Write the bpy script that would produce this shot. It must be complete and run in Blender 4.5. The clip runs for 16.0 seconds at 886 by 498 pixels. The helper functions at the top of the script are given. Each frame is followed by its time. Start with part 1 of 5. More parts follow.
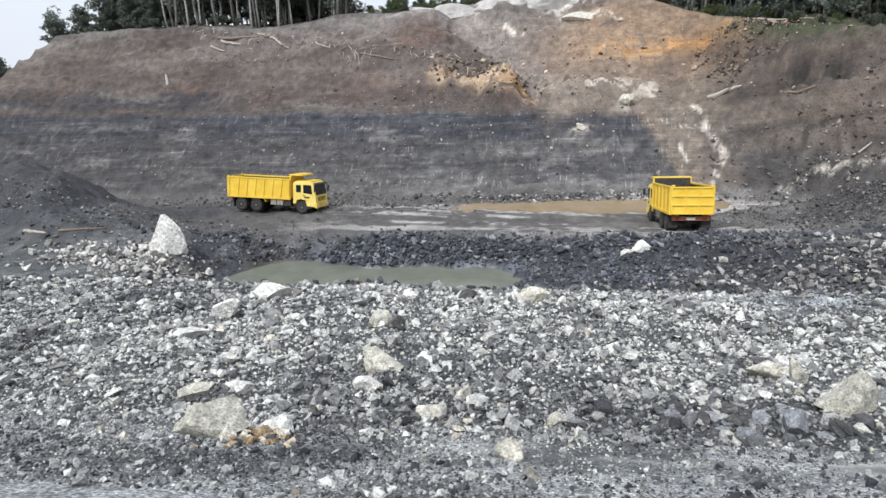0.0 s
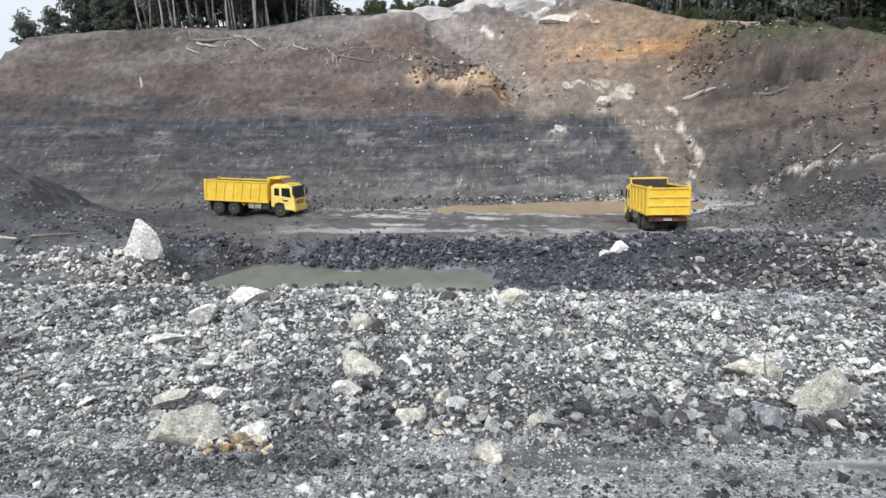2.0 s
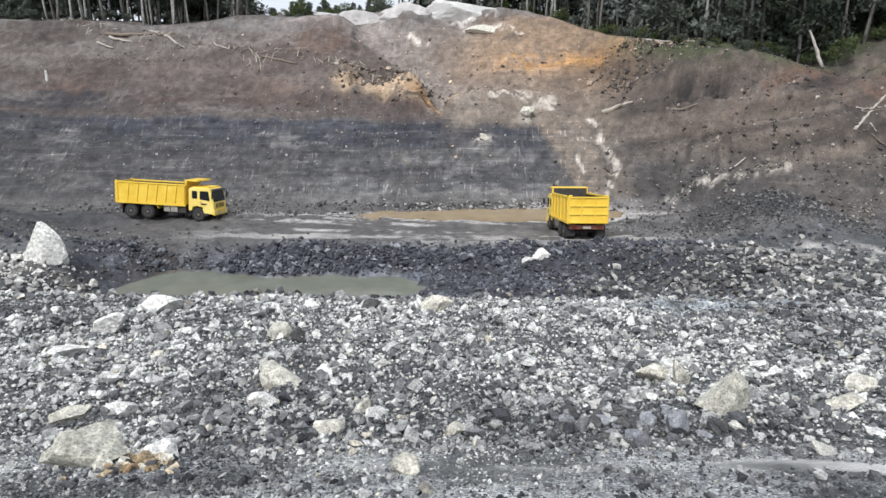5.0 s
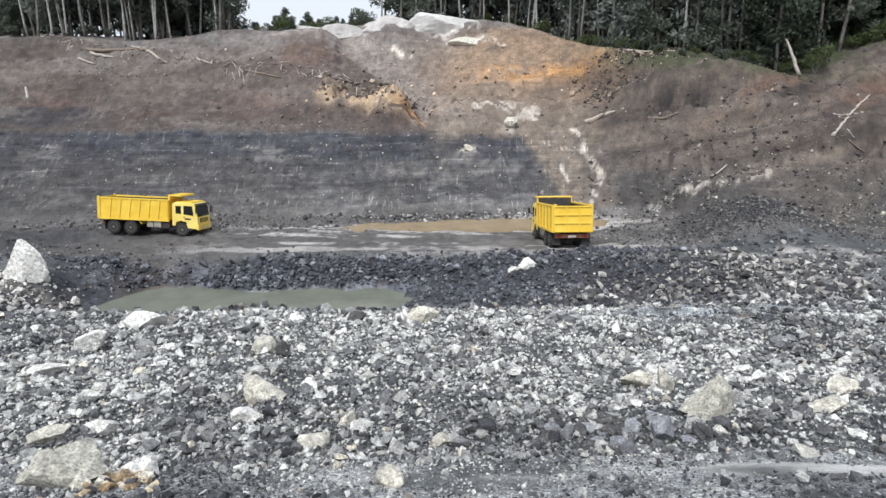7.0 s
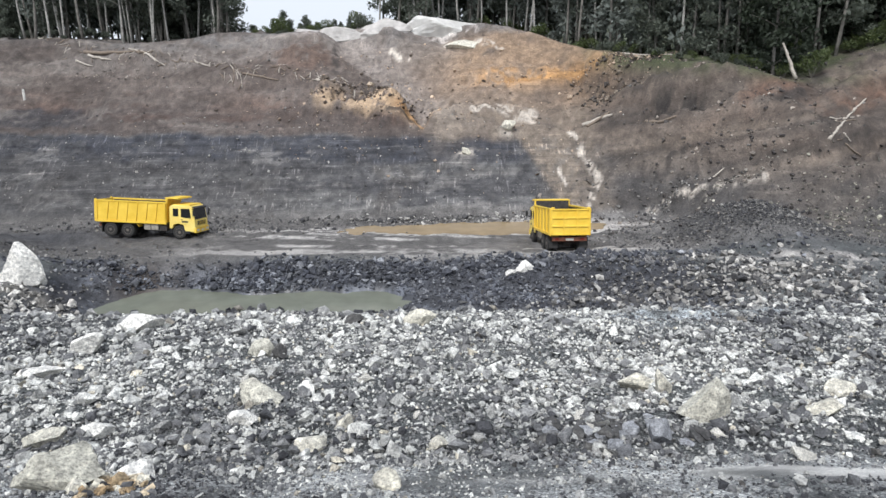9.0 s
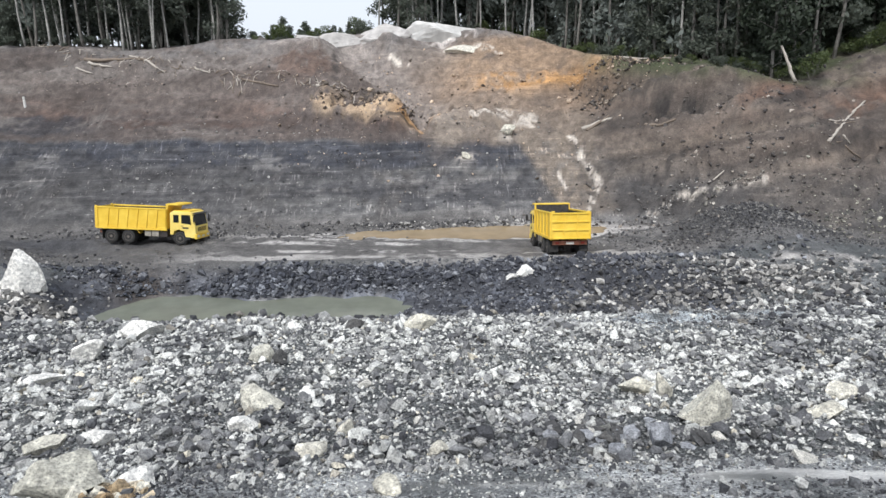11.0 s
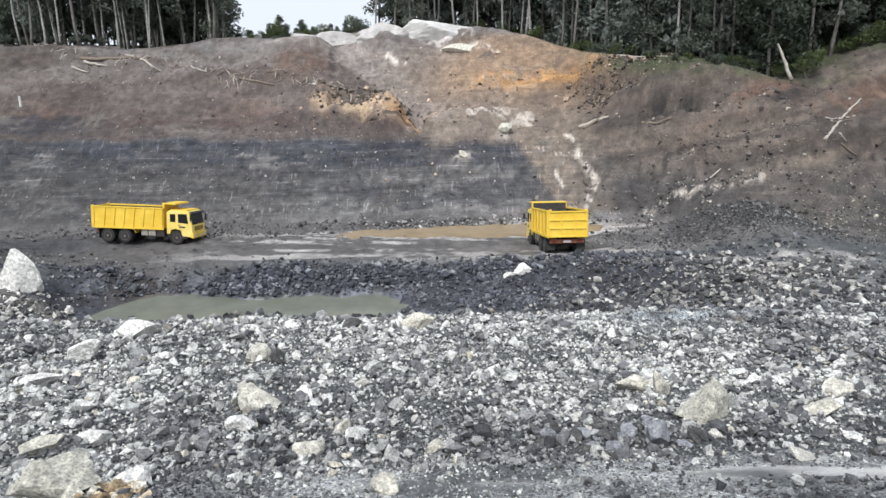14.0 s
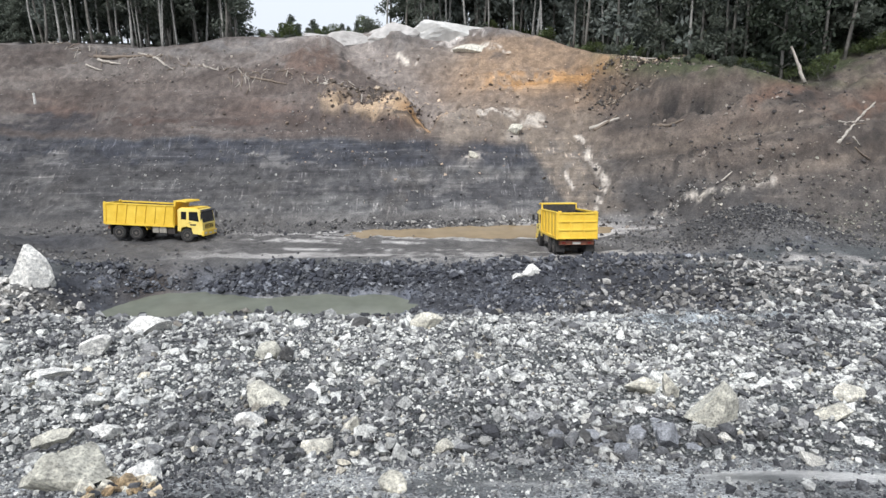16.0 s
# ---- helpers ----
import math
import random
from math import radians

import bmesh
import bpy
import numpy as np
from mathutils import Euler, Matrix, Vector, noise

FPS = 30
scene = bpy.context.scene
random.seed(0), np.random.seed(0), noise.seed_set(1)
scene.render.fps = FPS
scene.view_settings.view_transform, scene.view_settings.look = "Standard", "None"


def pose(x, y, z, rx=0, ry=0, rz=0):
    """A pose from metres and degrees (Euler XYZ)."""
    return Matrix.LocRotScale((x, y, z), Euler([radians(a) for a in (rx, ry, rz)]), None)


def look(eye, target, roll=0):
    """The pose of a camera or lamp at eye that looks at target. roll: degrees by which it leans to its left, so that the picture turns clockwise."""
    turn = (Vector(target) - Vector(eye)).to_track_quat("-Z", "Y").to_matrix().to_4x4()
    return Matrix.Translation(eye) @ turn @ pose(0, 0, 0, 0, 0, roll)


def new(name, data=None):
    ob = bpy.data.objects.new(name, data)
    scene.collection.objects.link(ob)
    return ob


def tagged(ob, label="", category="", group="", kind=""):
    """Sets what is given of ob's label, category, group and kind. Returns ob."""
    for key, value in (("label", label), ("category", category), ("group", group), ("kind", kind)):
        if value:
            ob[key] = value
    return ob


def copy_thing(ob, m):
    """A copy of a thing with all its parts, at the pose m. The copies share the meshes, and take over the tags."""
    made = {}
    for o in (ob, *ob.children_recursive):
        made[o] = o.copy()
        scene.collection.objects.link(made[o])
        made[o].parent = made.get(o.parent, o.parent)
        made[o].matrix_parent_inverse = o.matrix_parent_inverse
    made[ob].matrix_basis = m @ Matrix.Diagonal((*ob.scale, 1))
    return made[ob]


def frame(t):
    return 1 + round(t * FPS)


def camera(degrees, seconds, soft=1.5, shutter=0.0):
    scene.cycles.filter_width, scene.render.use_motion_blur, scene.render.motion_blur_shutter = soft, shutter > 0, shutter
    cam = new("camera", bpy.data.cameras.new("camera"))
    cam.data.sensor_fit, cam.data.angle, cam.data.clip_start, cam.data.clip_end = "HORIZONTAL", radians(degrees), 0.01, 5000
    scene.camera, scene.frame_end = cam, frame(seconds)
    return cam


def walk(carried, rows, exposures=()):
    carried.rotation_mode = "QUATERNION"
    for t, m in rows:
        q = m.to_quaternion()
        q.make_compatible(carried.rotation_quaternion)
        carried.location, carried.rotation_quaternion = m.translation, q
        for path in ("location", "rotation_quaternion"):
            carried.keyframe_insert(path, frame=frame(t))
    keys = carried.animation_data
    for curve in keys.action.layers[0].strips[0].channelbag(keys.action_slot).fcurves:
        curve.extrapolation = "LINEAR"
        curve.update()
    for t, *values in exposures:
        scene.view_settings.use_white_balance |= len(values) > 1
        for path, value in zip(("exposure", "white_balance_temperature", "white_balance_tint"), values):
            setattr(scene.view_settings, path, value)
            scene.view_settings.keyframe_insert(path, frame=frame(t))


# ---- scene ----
cam = camera(70.2, 16.0, soft=1.5)
PATH = [
    (0, -0.208, -0.100, 9.303, -15.97, 2.55, 9.70),
    (0.5, -0.207, -0.097, 9.306, -15.98, 2.57, 9.56),
    (1, -0.200, -0.094, 9.305, -15.99, 2.48, 9.13),
    (1.5, -0.187, -0.084, 9.306, -15.98, 2.68, 8.47),
    (2, -0.177, -0.076, 9.306, -15.86, 2.57, 7.84),
    (2.5, -0.175, -0.074, 9.304, -15.92, 2.30, 7.59),
    (3, -0.179, -0.075, 9.305, -15.81, 2.20, 7.55),
    (3.5, -0.168, -0.072, 9.328, -15.25, 2.64, 7.10),
    (4, -0.159, -0.032, 9.348, -14.63, 2.58, 5.33),
    (4.5, -0.140, -0.010, 9.337, -14.96, 0.86, 3.37),
    (5, -0.090, 0.003, 9.320, -15.50, 0.47, 1.52),
    (7.5, -0.018, -0.001, 9.304, -14.23, 1.16, -0.02),
    (8, -0.017, 0.006, 9.304, -14.10, 1.23, -0.21),
    (8.5, -0.008, -0.001, 9.304, -14.09, 1.26, -0.17),
    (9, -0.018, 0.006, 9.297, -14.23, 1.00, -0.05),
    (11.5, 0.004, 0.001, 9.300, -13.77, 1.41, -0.08),
    (12, 0.000, 0.003, 9.292, -13.91, 1.27, -0.07),
    (12.5, 0.000, 0.000, 9.296, -14.00, 1.30, -0.00),
    (13, 0.004, 0.001, 9.296, -13.95, 1.21, -0.07),
    (13.5, 0.009, 0.002, 9.297, -13.96, 1.55, -0.41),
    (14, 0.009, 0.007, 9.297, -13.95, 1.45, -0.34),
    (14.5, 0.004, 0.002, 9.297, -13.90, 1.40, -0.16),
    (15, 0.002, -0.003, 9.296, -14.07, 1.50, -0.04),
    (15.5, -0.016, -0.011, 9.295, -14.00, 1.20, 0.76),
    (16, -0.015, -0.006, 9.290, -13.89, 1.03, 0.57),
]
walk(cam, [(t, pose(x, y, z, 90 + p, r, w)) for t, x, y, z, p, r, w in PATH], exposures=[(0.0, 0.11, 6300, 9.5), (16.0, 0.16, 6300, 9.5)])

# ---------------------------------------------------------------- light
world = bpy.data.worlds.new("overcast_sky")
scene.world = world
world.use_nodes = True
wn = world.node_tree
sky = wn.nodes.new("ShaderNodeTexSky")
sky.sky_type, sky.sun_disc = "NISHITA", False
sky.sun_elevation, sky.sun_rotation = radians(52), radians(200)
sky.air_density, sky.dust_density, sky.ozone_density = 1.0, 6.0, 1.0
cloud = wn.nodes.new("ShaderNodeMixRGB")
cloud.inputs[0].default_value = 0.75
cloud.inputs[2].default_value = (10.5, 11.0, 11.9, 1)
wn.links.new(sky.outputs[0], cloud.inputs[1])
wn.links.new(cloud.outputs[0], wn.nodes["Background"].inputs[0])
wn.nodes["Background"].inputs[1].default_value = 0.095
sun = new("sun", bpy.data.lights.new("sun", "SUN"))
sun.data.energy, sun.data.angle, sun.data.color = 2.5, radians(9), (1.0, 0.99, 0.975)
sun.matrix_world = look((-14, -35, 55), (0, 0, 0))


# ---------------------------------------------------------------- numeric helpers
def lattice(ix, iy, seed):
    h = (ix * 374761393 + iy * 668265263 + seed * 974634777) & 0xFFFFFFFF
    h = ((h ^ (h >> 13)) * 1274126177) & 0xFFFFFFFF
    h = ((h ^ (h >> 16)) * 2246822519) & 0xFFFFFFFF
    return ((h ^ (h >> 15)) & 0xFFFFFF) / 0xFFFFFF


def vnoise(x, y, seed=0):
    """Smooth noise from -1 to 1."""
    x, y = np.asarray(x, float), np.asarray(y, float)
    ix, iy = np.floor(x).astype(np.int64), np.floor(y).astype(np.int64)
    fx, fy = x - ix, y - iy
    fx, fy = fx * fx * (3 - 2 * fx), fy * fy * (3 - 2 * fy)
    a, b = lattice(ix, iy, seed), lattice(ix + 1, iy, seed)
    c, d = lattice(ix, iy + 1, seed), lattice(ix + 1, iy + 1, seed)
    return 2 * ((a + (b - a) * fx) * (1 - fy) + (c + (d - c) * fx) * fy) - 1


def fbm(x, y, octaves=4, seed=0, gain=0.5):
    total, amp, norm = 0, 1.0, 0.0
    for o in range(octaves):
        total = total + amp * vnoise(x * 2 ** o, y * 2 ** o, seed + o * 17)
        norm, amp = norm + amp, amp * gain
    return total / norm


def step(a, b, v):
    t = np.clip((np.asarray(v, float) - a) / (b - a), 0, 1)
    return t * t * (3 - 2 * t)


def bump(x, y, cx, cy, rx, ry, turn=0):
    c, s = math.cos(radians(turn)), math.sin(radians(turn))
    u, v = ((x - cx) * c + (y - cy) * s) / rx, (-(x - cx) * s + (y - cy) * c) / ry
    return np.exp(-(u * u + v * v))


def stroke(x, y, points, width):
    """1 along a line through the points, fading over its width."""
    best = np.full(x.shape, 1e9)
    for (ax, ay), (bx, by) in zip(points, points[1:]):
        dx, dy = bx - ax, by - ay
        k = np.clip(((x - ax) * dx + (y - ay) * dy) / (dx * dx + dy * dy), 0, 1)
        best = np.minimum(best, np.hypot(x - ax - k * dx, y - ay - k * dy))
    return step(width, width * 0.35, best)


# ---------------------------------------------------------------- the shape of the ground
K, KFAR, EYE = 1.12, 1.288, 9.296  # metres for each unit of the plan, on the slope and at the face; height of the bank's rim
WATER, PUDDLE = EYE - 9.85 * K, EYE - 8.47 * KFAR


def scale_at(y):
    """Metres for each unit of the plan at y metres: the floor falls away towards the face."""
    plan = np.linspace(0, 100, 2001)
    k = K + (KFAR - K) * step(29.5, 34.5, plan)
    return np.interp(y, plan * k, k)


GULLY = [(-8.3, 60.1), (-6.5, 58.0), (-4.5, 56.0), (-2.5, 54.2), (-0.9, 52.6)]
TERRACE = [(-40, 61.6), (-35, 60.4), (-25, 57.5), (-14.4, 54.9), (-8.5, 53.4)]
LIP = [(-9.3, 51.6), (-6.4, 51.2), (-3.6, 50.2), (-1.9, 50.6)]
CREVICE = [(15.6, 46.8), (16.7, 45.9), (18.2, 45.0), (19.6, 44.2)]
RUN = [(9.6, 48.5), (10.0, 47.3), (10.2, 46.6), (10.5, 45.2), (10.9, 44.0), (10.3, 43.2), (9.8, 41.9)]


def toe(x):
    """Where the cut face starts, along y."""
    return 42.0 - 10.0 * step(7, 24, x) + 0.5 * vnoise(x * 0.22, 3.1, 5)


def crest(x):
    """Height of the face's upper rim."""
    z = 13.4 + 0.5 * bump(x, 0, 2, 0, 7, 1) + 0.35 * bump(x, 0, -6, 0, 4, 1) + 0.5 * bump(x, 0, -20, 0, 3, 1) - 0.55 * bump(x, 0, -29, 0, 5, 1)
    z = z - 3.4 * step(5, 17, x) - 1.5 * bump(x, 0, 24.5, 0, 4, 1) + 0.7 * step(27, 34, x)
    return z - 1.25 * np.maximum(0, -51 - x) + 0.25 * vnoise(x * 0.3, 7.7, 9)


def pit(x, y):
    """How far a spot lies inside the pond's basin, 0 to 1."""
    w = 0.5 * vnoise(x * 0.35, y * 0.35, 21) + 0.25 * vnoise(x * 1.1, y * 1.1, 22)
    near = 21.6 + 0.9 * step(-6, -18, x) - 0.3 * step(2, 10, x) + w
    far = 31.4 - 0.9 * step(2, 14, x) + 0.7 * w
    a = step(0, 2.0, y - near) * step(0, 2.0, far - y)
    return a * step(-19.8, -14.6, x + w) * step(13.0, 9.0, x + 2 * w)


def slope(y):
    """Fall of the ground from the viewer's bank to the pit's floor."""
    at = np.arange(-5, 45.1, 0.5)
    z = np.interp(at, [-5, -1, 1, 5, 7, 12, 15, 18.5, 20.5, 22.5, 45], [6.85, 6.85, 6.5, 4.7, 3.75, 2.65, 2.15, 1.35, 0.7, 0.15, 0])
    z[1:-1] = (z[:-2] + 2 * z[1:-1] + z[2:]) / 4
    return np.interp(y, at, z)


def height(x, y):
    """Height of the ground in metres."""
    k = scale_at(y)
    x, y = np.asarray(x, float) / k, np.asarray(y, float) / k
    z = 0.12 * fbm(x * 0.18, y * 0.18, 3, 40) + 0.05 * fbm(x * 0.9, y * 0.9, 3, 41)
    z = z + slope(y + 0.6 * vnoise(x * 0.15, 4.4, 45) * step(6, 12, y))
    # rubble on the slope
    heap = step(6.2, 7.6, y + 0.5 * vnoise(x * 0.6, 0.3, 50)) * step(24, 20, y - 6 * step(6, 12, x))
    z = z + heap * (0.08 + 0.16 * fbm(x * 0.3, y * 0.3, 2, 51) + 0.15 * fbm(x * 1.1, y * 1.1, 3, 52) + 0.085 * fbm(x * 3.3, y * 3.3, 3, 53))
    # basin of the pond
    p = pit(x, y)
    z = z - p * (2.3 - 1.0 * step(-4.5, -0.5, x) + 0.35 * fbm(x * 0.8, y * 0.8, 3, 60)) + 1.6 * p * (1 - p) * fbm(x * 0.9, y * 0.9, 4, 61) + 0.10 * p * fbm(x * 3, y * 3, 3, 62)
    # hollow with muddy water at the foot of the face
    z = z - 0.5 * bump(x, y, 2.5, 38.5, 9, 2.2)
    # coal heap on the west side and dark heap below the east slope
    z = z + 4.0 * bump(x, y, -33.0, 34.0, 7.5, 3.4, -15) + 2.1 * bump(x, y, 16.5, 33.6, 3.8, 2.4, -20)
    z = z + step(31, 32.5, y) * (0.06 + 0.10 * step(-8, -14, x)) * fbm(x * 1.5, y * 1.5, 3, 63)
    z = z + 0.9 * np.clip(1.6 * bump(x, y, -31.0, 33.5, 7.0, 3.8, -15), 0, 1) * fbm(x * 0.45, y * 0.45, 4, 64)
    z = z + 0.42 * bump(x, y, -20.5, 35.2, 2.6, 0.5, -12)
    # cut face
    t = y - toe(x)
    top = crest(x)
    steep = 0.70 + 0.04 * fbm(x * 0.1, y * 0.0 + 4, 2, 70)
    rise = np.maximum(0, t) * steep
    gullies = -0.9 * stroke(x, y, GULLY, 3.0) - 0.3 * stroke(x, y, RUN, 0.8) - 0.5 * stroke(x, y, [(-1.6, 51.5), (-1.2, 49.0), (-0.2, 47.0)], 1.0)
    blocks = 1.0 * stroke(x, y, LIP, 2.2) * step(-0.5, 0.1, fbm(x * 0.5, y * 0.5, 2, 78)) + 0.6 * bump(x, y, 9.2, 52.9, 2.2, 0.9) + 0.9 * bump(x, y, 0.3, 50.9, 1.2, 1.9)
    blocks = blocks + 0.55 * stroke(x, y, TERRACE, 1.3) + 0.9 * bump(x, y, -12.2, 57.2, 2.4, 1.8) - 0.7 * stroke(x, y, CREVICE, 0.7) + 0.6 * stroke(x, y, [(a, b + 1.1) for a, b in CREVICE], 1.0)
    blocks = blocks + 0.7 * stroke(x, y, [(12.0, 52.3), (14.5, 51.8), (17.5, 50.5)], 1.2) + 0.5 * stroke(x, y, [(-16, 60.2), (-10, 59.6)], 1.2)
    rough = gullies + blocks + 0.6 * fbm(x * 0.12, y * 0.16, 3, 71) + 0.34 * fbm(x * 0.6, y * 0.6, 4, 72) + 0.17 * fbm(x * 2.1, y * 2.1, 3, 75)
    rills = 0.10 * vnoise(x * 2.2 + 0.4 * vnoise(y * 0.4, x * 0.2, 3), y * 0.12, 73)
    ledges = 0.14 * np.sin(rise * 4.2 + 1.5 * vnoise(x * 0.15, y * 0.1, 74)) + 0.09 * np.sin(rise * 10.5 + 3.0 * vnoise(x * 0.12, y * 0.1, 84)) * step(-0.3, 0.3, vnoise(x * 0.25, rise * 0.7, 85))
    ledges = ledges + 0.30 * step(4.35, 4.75, rise + 0.023 * x + 0.25 * vnoise(x * 0.3, 1.0, 86)) * step(6.2, 4.9, rise + 0.023 * x) * step(8, 4, x)
    ridge = 1 - np.abs(fbm(x * 0.16 + 0.10 * y, (y - 0.35 * x) * 0.30, 4, 77)) * 2.2
    rough = rough + step(9, 14, x) * (0.95 * ridge - 0.45 + 0.35 * np.sin(3.2 * (rise - 0.2 * x) + 2.5 * fbm(x * 0.2, y * 0.2, 3, 79)))
    on = step(0.0, 3.0, t)
    face = rise + on * (rough + (rills + 0.5 * ledges) * step(14, 9, x) + 0.5 * ledges)
    over = np.maximum(0, face - top)
    face = np.minimum(face, top) + 0.09 * over + 0.12 * step(11, 18, x) * np.minimum(over, 14)
    face = face + 0.4 * step(0, 1.5, over) * fbm(x * 0.5, y * 0.5, 3, 76)
    far = np.hypot(x, y)
    face = face + 10 * step(110, 400, far) * step(0, 1, t)
    return EYE + k * (z * step(8, 0, t) + np.where(t > 0, face, 0) - 8.3)


# ---------------------------------------------------------------- materials
def material(name, rough=0.9, metal=0.0):
    m = bpy.data.materials.new(name)
    m.use_nodes = True
    b = m.node_tree.nodes["Principled BSDF"]
    b.inputs["Roughness"].default_value, b.inputs["Metallic"].default_value = rough, metal
    return m, m.node_tree, b


def node(tree, kind, **values):
    n = tree.nodes.new(kind)
    for k, v in values.items():
        n.inputs[k.replace("_", " ")].default_value = v
    return n


def ramp(tree, source, stops):
    r = tree.nodes.new("ShaderNodeValToRGB")
    while len(r.color_ramp.elements) < len(stops):
        r.color_ramp.elements.new(0.5)
    for e, (at, c) in zip(r.color_ramp.elements, stops):
        e.position, e.color = at, (*c, 1)
    tree.links.new(source, r.inputs[0])
    return r.outputs[0]


def mix(tree, mode, factor, a, b):
    n = tree.nodes.new("ShaderNodeMixRGB")
    n.blend_type = mode
    for i, v in enumerate((factor, a, b)):
        if isinstance(v, bpy.types.NodeSocket):
            tree.links.new(v, n.inputs[i])
        else:
            n.inputs[i].default_value = v if i == 0 else (*v, 1)
    return n.outputs[0]


def relief(tree, shader, source, strength, distance):
    b = node(tree, "ShaderNodeBump", Strength=strength, Distance=distance)
    tree.links.new(source, b.inputs["Height"])
    tree.links.new(b.outputs[0], shader.inputs["Normal"])


def coords(tree):
    return tree.nodes.new("ShaderNodeTexCoord").outputs["Object"]


def noise_tex(tree, scale, detail=6, rough=0.6):
    n = node(tree, "ShaderNodeTexNoise", Scale=scale, Detail=detail, Roughness=rough)
    tree.links.new(coords(tree), n.inputs["Vector"])
    return n.outputs[0]


def stretched(tree, scale, detail):
    """Noise drawn out along some axes."""
    m = node(tree, "ShaderNodeMapping", Scale=scale)
    tree.links.new(coords(tree), m.inputs["Vector"])
    n = node(tree, "ShaderNodeTexNoise", Scale=1.0, Detail=detail, Roughness=0.65)
    tree.links.new(m.outputs[0], n.inputs["Vector"])
    return n.outputs[0]


def plain(name, colour, rough=0.6, metal=0.0, spread=0.25, scale=3.0, relief_by=0.0):
    """A surface with one colour, mottled and faintly worn."""
    m, t, b = material(name, rough, metal)
    n = noise_tex(t, scale, 8)
    dark, light = [tuple(c * (1 + k) for c in colour) for k in (-spread, spread)]
    t.links.new(ramp(t, n, [(0.3, dark), (0.7, light)]), b.inputs["Base Color"])
    if relief_by:
        relief(t, b, n, 0.6, relief_by)
    return m


def ground_material():
    m, t, b = material("layered_earth", 0.95)
    a = t.nodes.new("ShaderNodeAttribute")
    a.attribute_name = "earth"
    big, fine, broad = noise_tex(t, 1.3, 6), noise_tex(t, 6.5, 10, 0.75), noise_tex(t, 0.33, 7, 0.7)
    c = mix(t, "MULTIPLY", 1.0, a.outputs["Color"], ramp(t, big, [(0.3, (0.62, 0.62, 0.63)), (0.7, (1.35, 1.35, 1.34))]))
    grit = t.nodes.new("ShaderNodeAttribute")
    grit.attribute_name = "grit"
    grain = t.nodes.new("ShaderNodeMapRange")
    grain.inputs["To Min"].default_value, grain.inputs["To Max"].default_value = 0.45, 1.0
    t.links.new(grit.outputs["Fac"], grain.inputs["Value"])
    c = mix(t, "MULTIPLY", grain.outputs[0], c, ramp(t, fine, [(0.34, (0.52, 0.52, 0.53)), (0.5, (1, 1, 1)), (0.66, (1.55, 1.54, 1.52))]))
    c = mix(t, "MULTIPLY", 1.0, c, ramp(t, broad, [(0.34, (0.8, 0.79, 0.79)), (0.5, (1, 1, 1)), (0.66, (1.2, 1.19, 1.18))]))
    tiny = noise_tex(t, 26.0, 6, 0.7)
    c = mix(t, "MULTIPLY", grit.outputs["Fac"], c, ramp(t, tiny, [(0.36, (0.22, 0.22, 0.23)), (0.5, (1, 1, 1)), (0.64, (2.6, 2.58, 2.5))]))
    layer = t.nodes.new("ShaderNodeAttribute")
    layer.attribute_name = "layers"
    beds = stretched(t, (0.2, 0.2, 4.2), 6)
    c = mix(t, "MULTIPLY", layer.outputs["Fac"], c, ramp(t, beds, [(0.36, (0.62, 0.62, 0.64)), (0.5, (0.95, 0.95, 0.95)), (0.61, (1.05, 1.05, 1.05)), (0.68, (2.2, 2.17, 2.12))]))
    drips = stretched(t, (5.5, 0.5, 0.5), 4)
    gate = mix(t, "MULTIPLY", 1.0, layer.outputs["Color"], ramp(t, stretched(t, (0.3, 0.12, 1.1), 5), [(0.5, (0, 0, 0)), (0.6, (1, 1, 1))]))
    c = mix(t, "MULTIPLY", gate, c, ramp(t, drips, [(0.56, (1, 1, 1)), (0.66, (3.4, 3.3, 3.2))]))
    t.links.new(c, b.inputs["Base Color"])
    w = t.nodes.new("ShaderNodeAttribute")
    w.attribute_name = "wet"
    r = t.nodes.new("ShaderNodeMapRange")
    r.inputs["To Min"].default_value, r.inputs["To Max"].default_value = 0.95, 0.28
    t.links.new(w.outputs["Fac"], r.inputs["Value"])
    t.links.new(r.outputs[0], b.inputs["Roughness"])
    relief(t, b, fine, 0.9, 0.14)
    damp = t.nodes.new("ShaderNodeMapRange")
    damp.inputs["To Min"].default_value, damp.inputs["To Max"].default_value = 0.9, 0.12
    t.links.new(w.outputs["Fac"], damp.inputs["Value"])
    t.links.new(damp.outputs[0], b.inputs["Normal"].links[0].from_node.inputs["Strength"])
    return m


EARTH = ground_material()


def mesh_object(name, verts, faces, mat, parent=None, smooth=False):
    me = bpy.data.meshes.new(name)
    me.from_pydata(verts, [], faces)
    me.materials.append(mat)
    if smooth:
        me.shade_smooth()
    ob = new(name, me)
    ob.parent = parent
    return ob


# ---------------------------------------------------------------- ground sheet
def silt_track(x, y):
    """Pale wet silt along the track, in units of the plan."""
    return np.maximum(0.3 * stroke(x, y, [(-1.0, 5.75), (0.8, 5.75), (2.0, 5.75)], 0.4), stroke(x, y, [(2.9, 5.8), (3.5, 5.9), (4.2, 5.8), (6.5, 5.65)], 0.5))


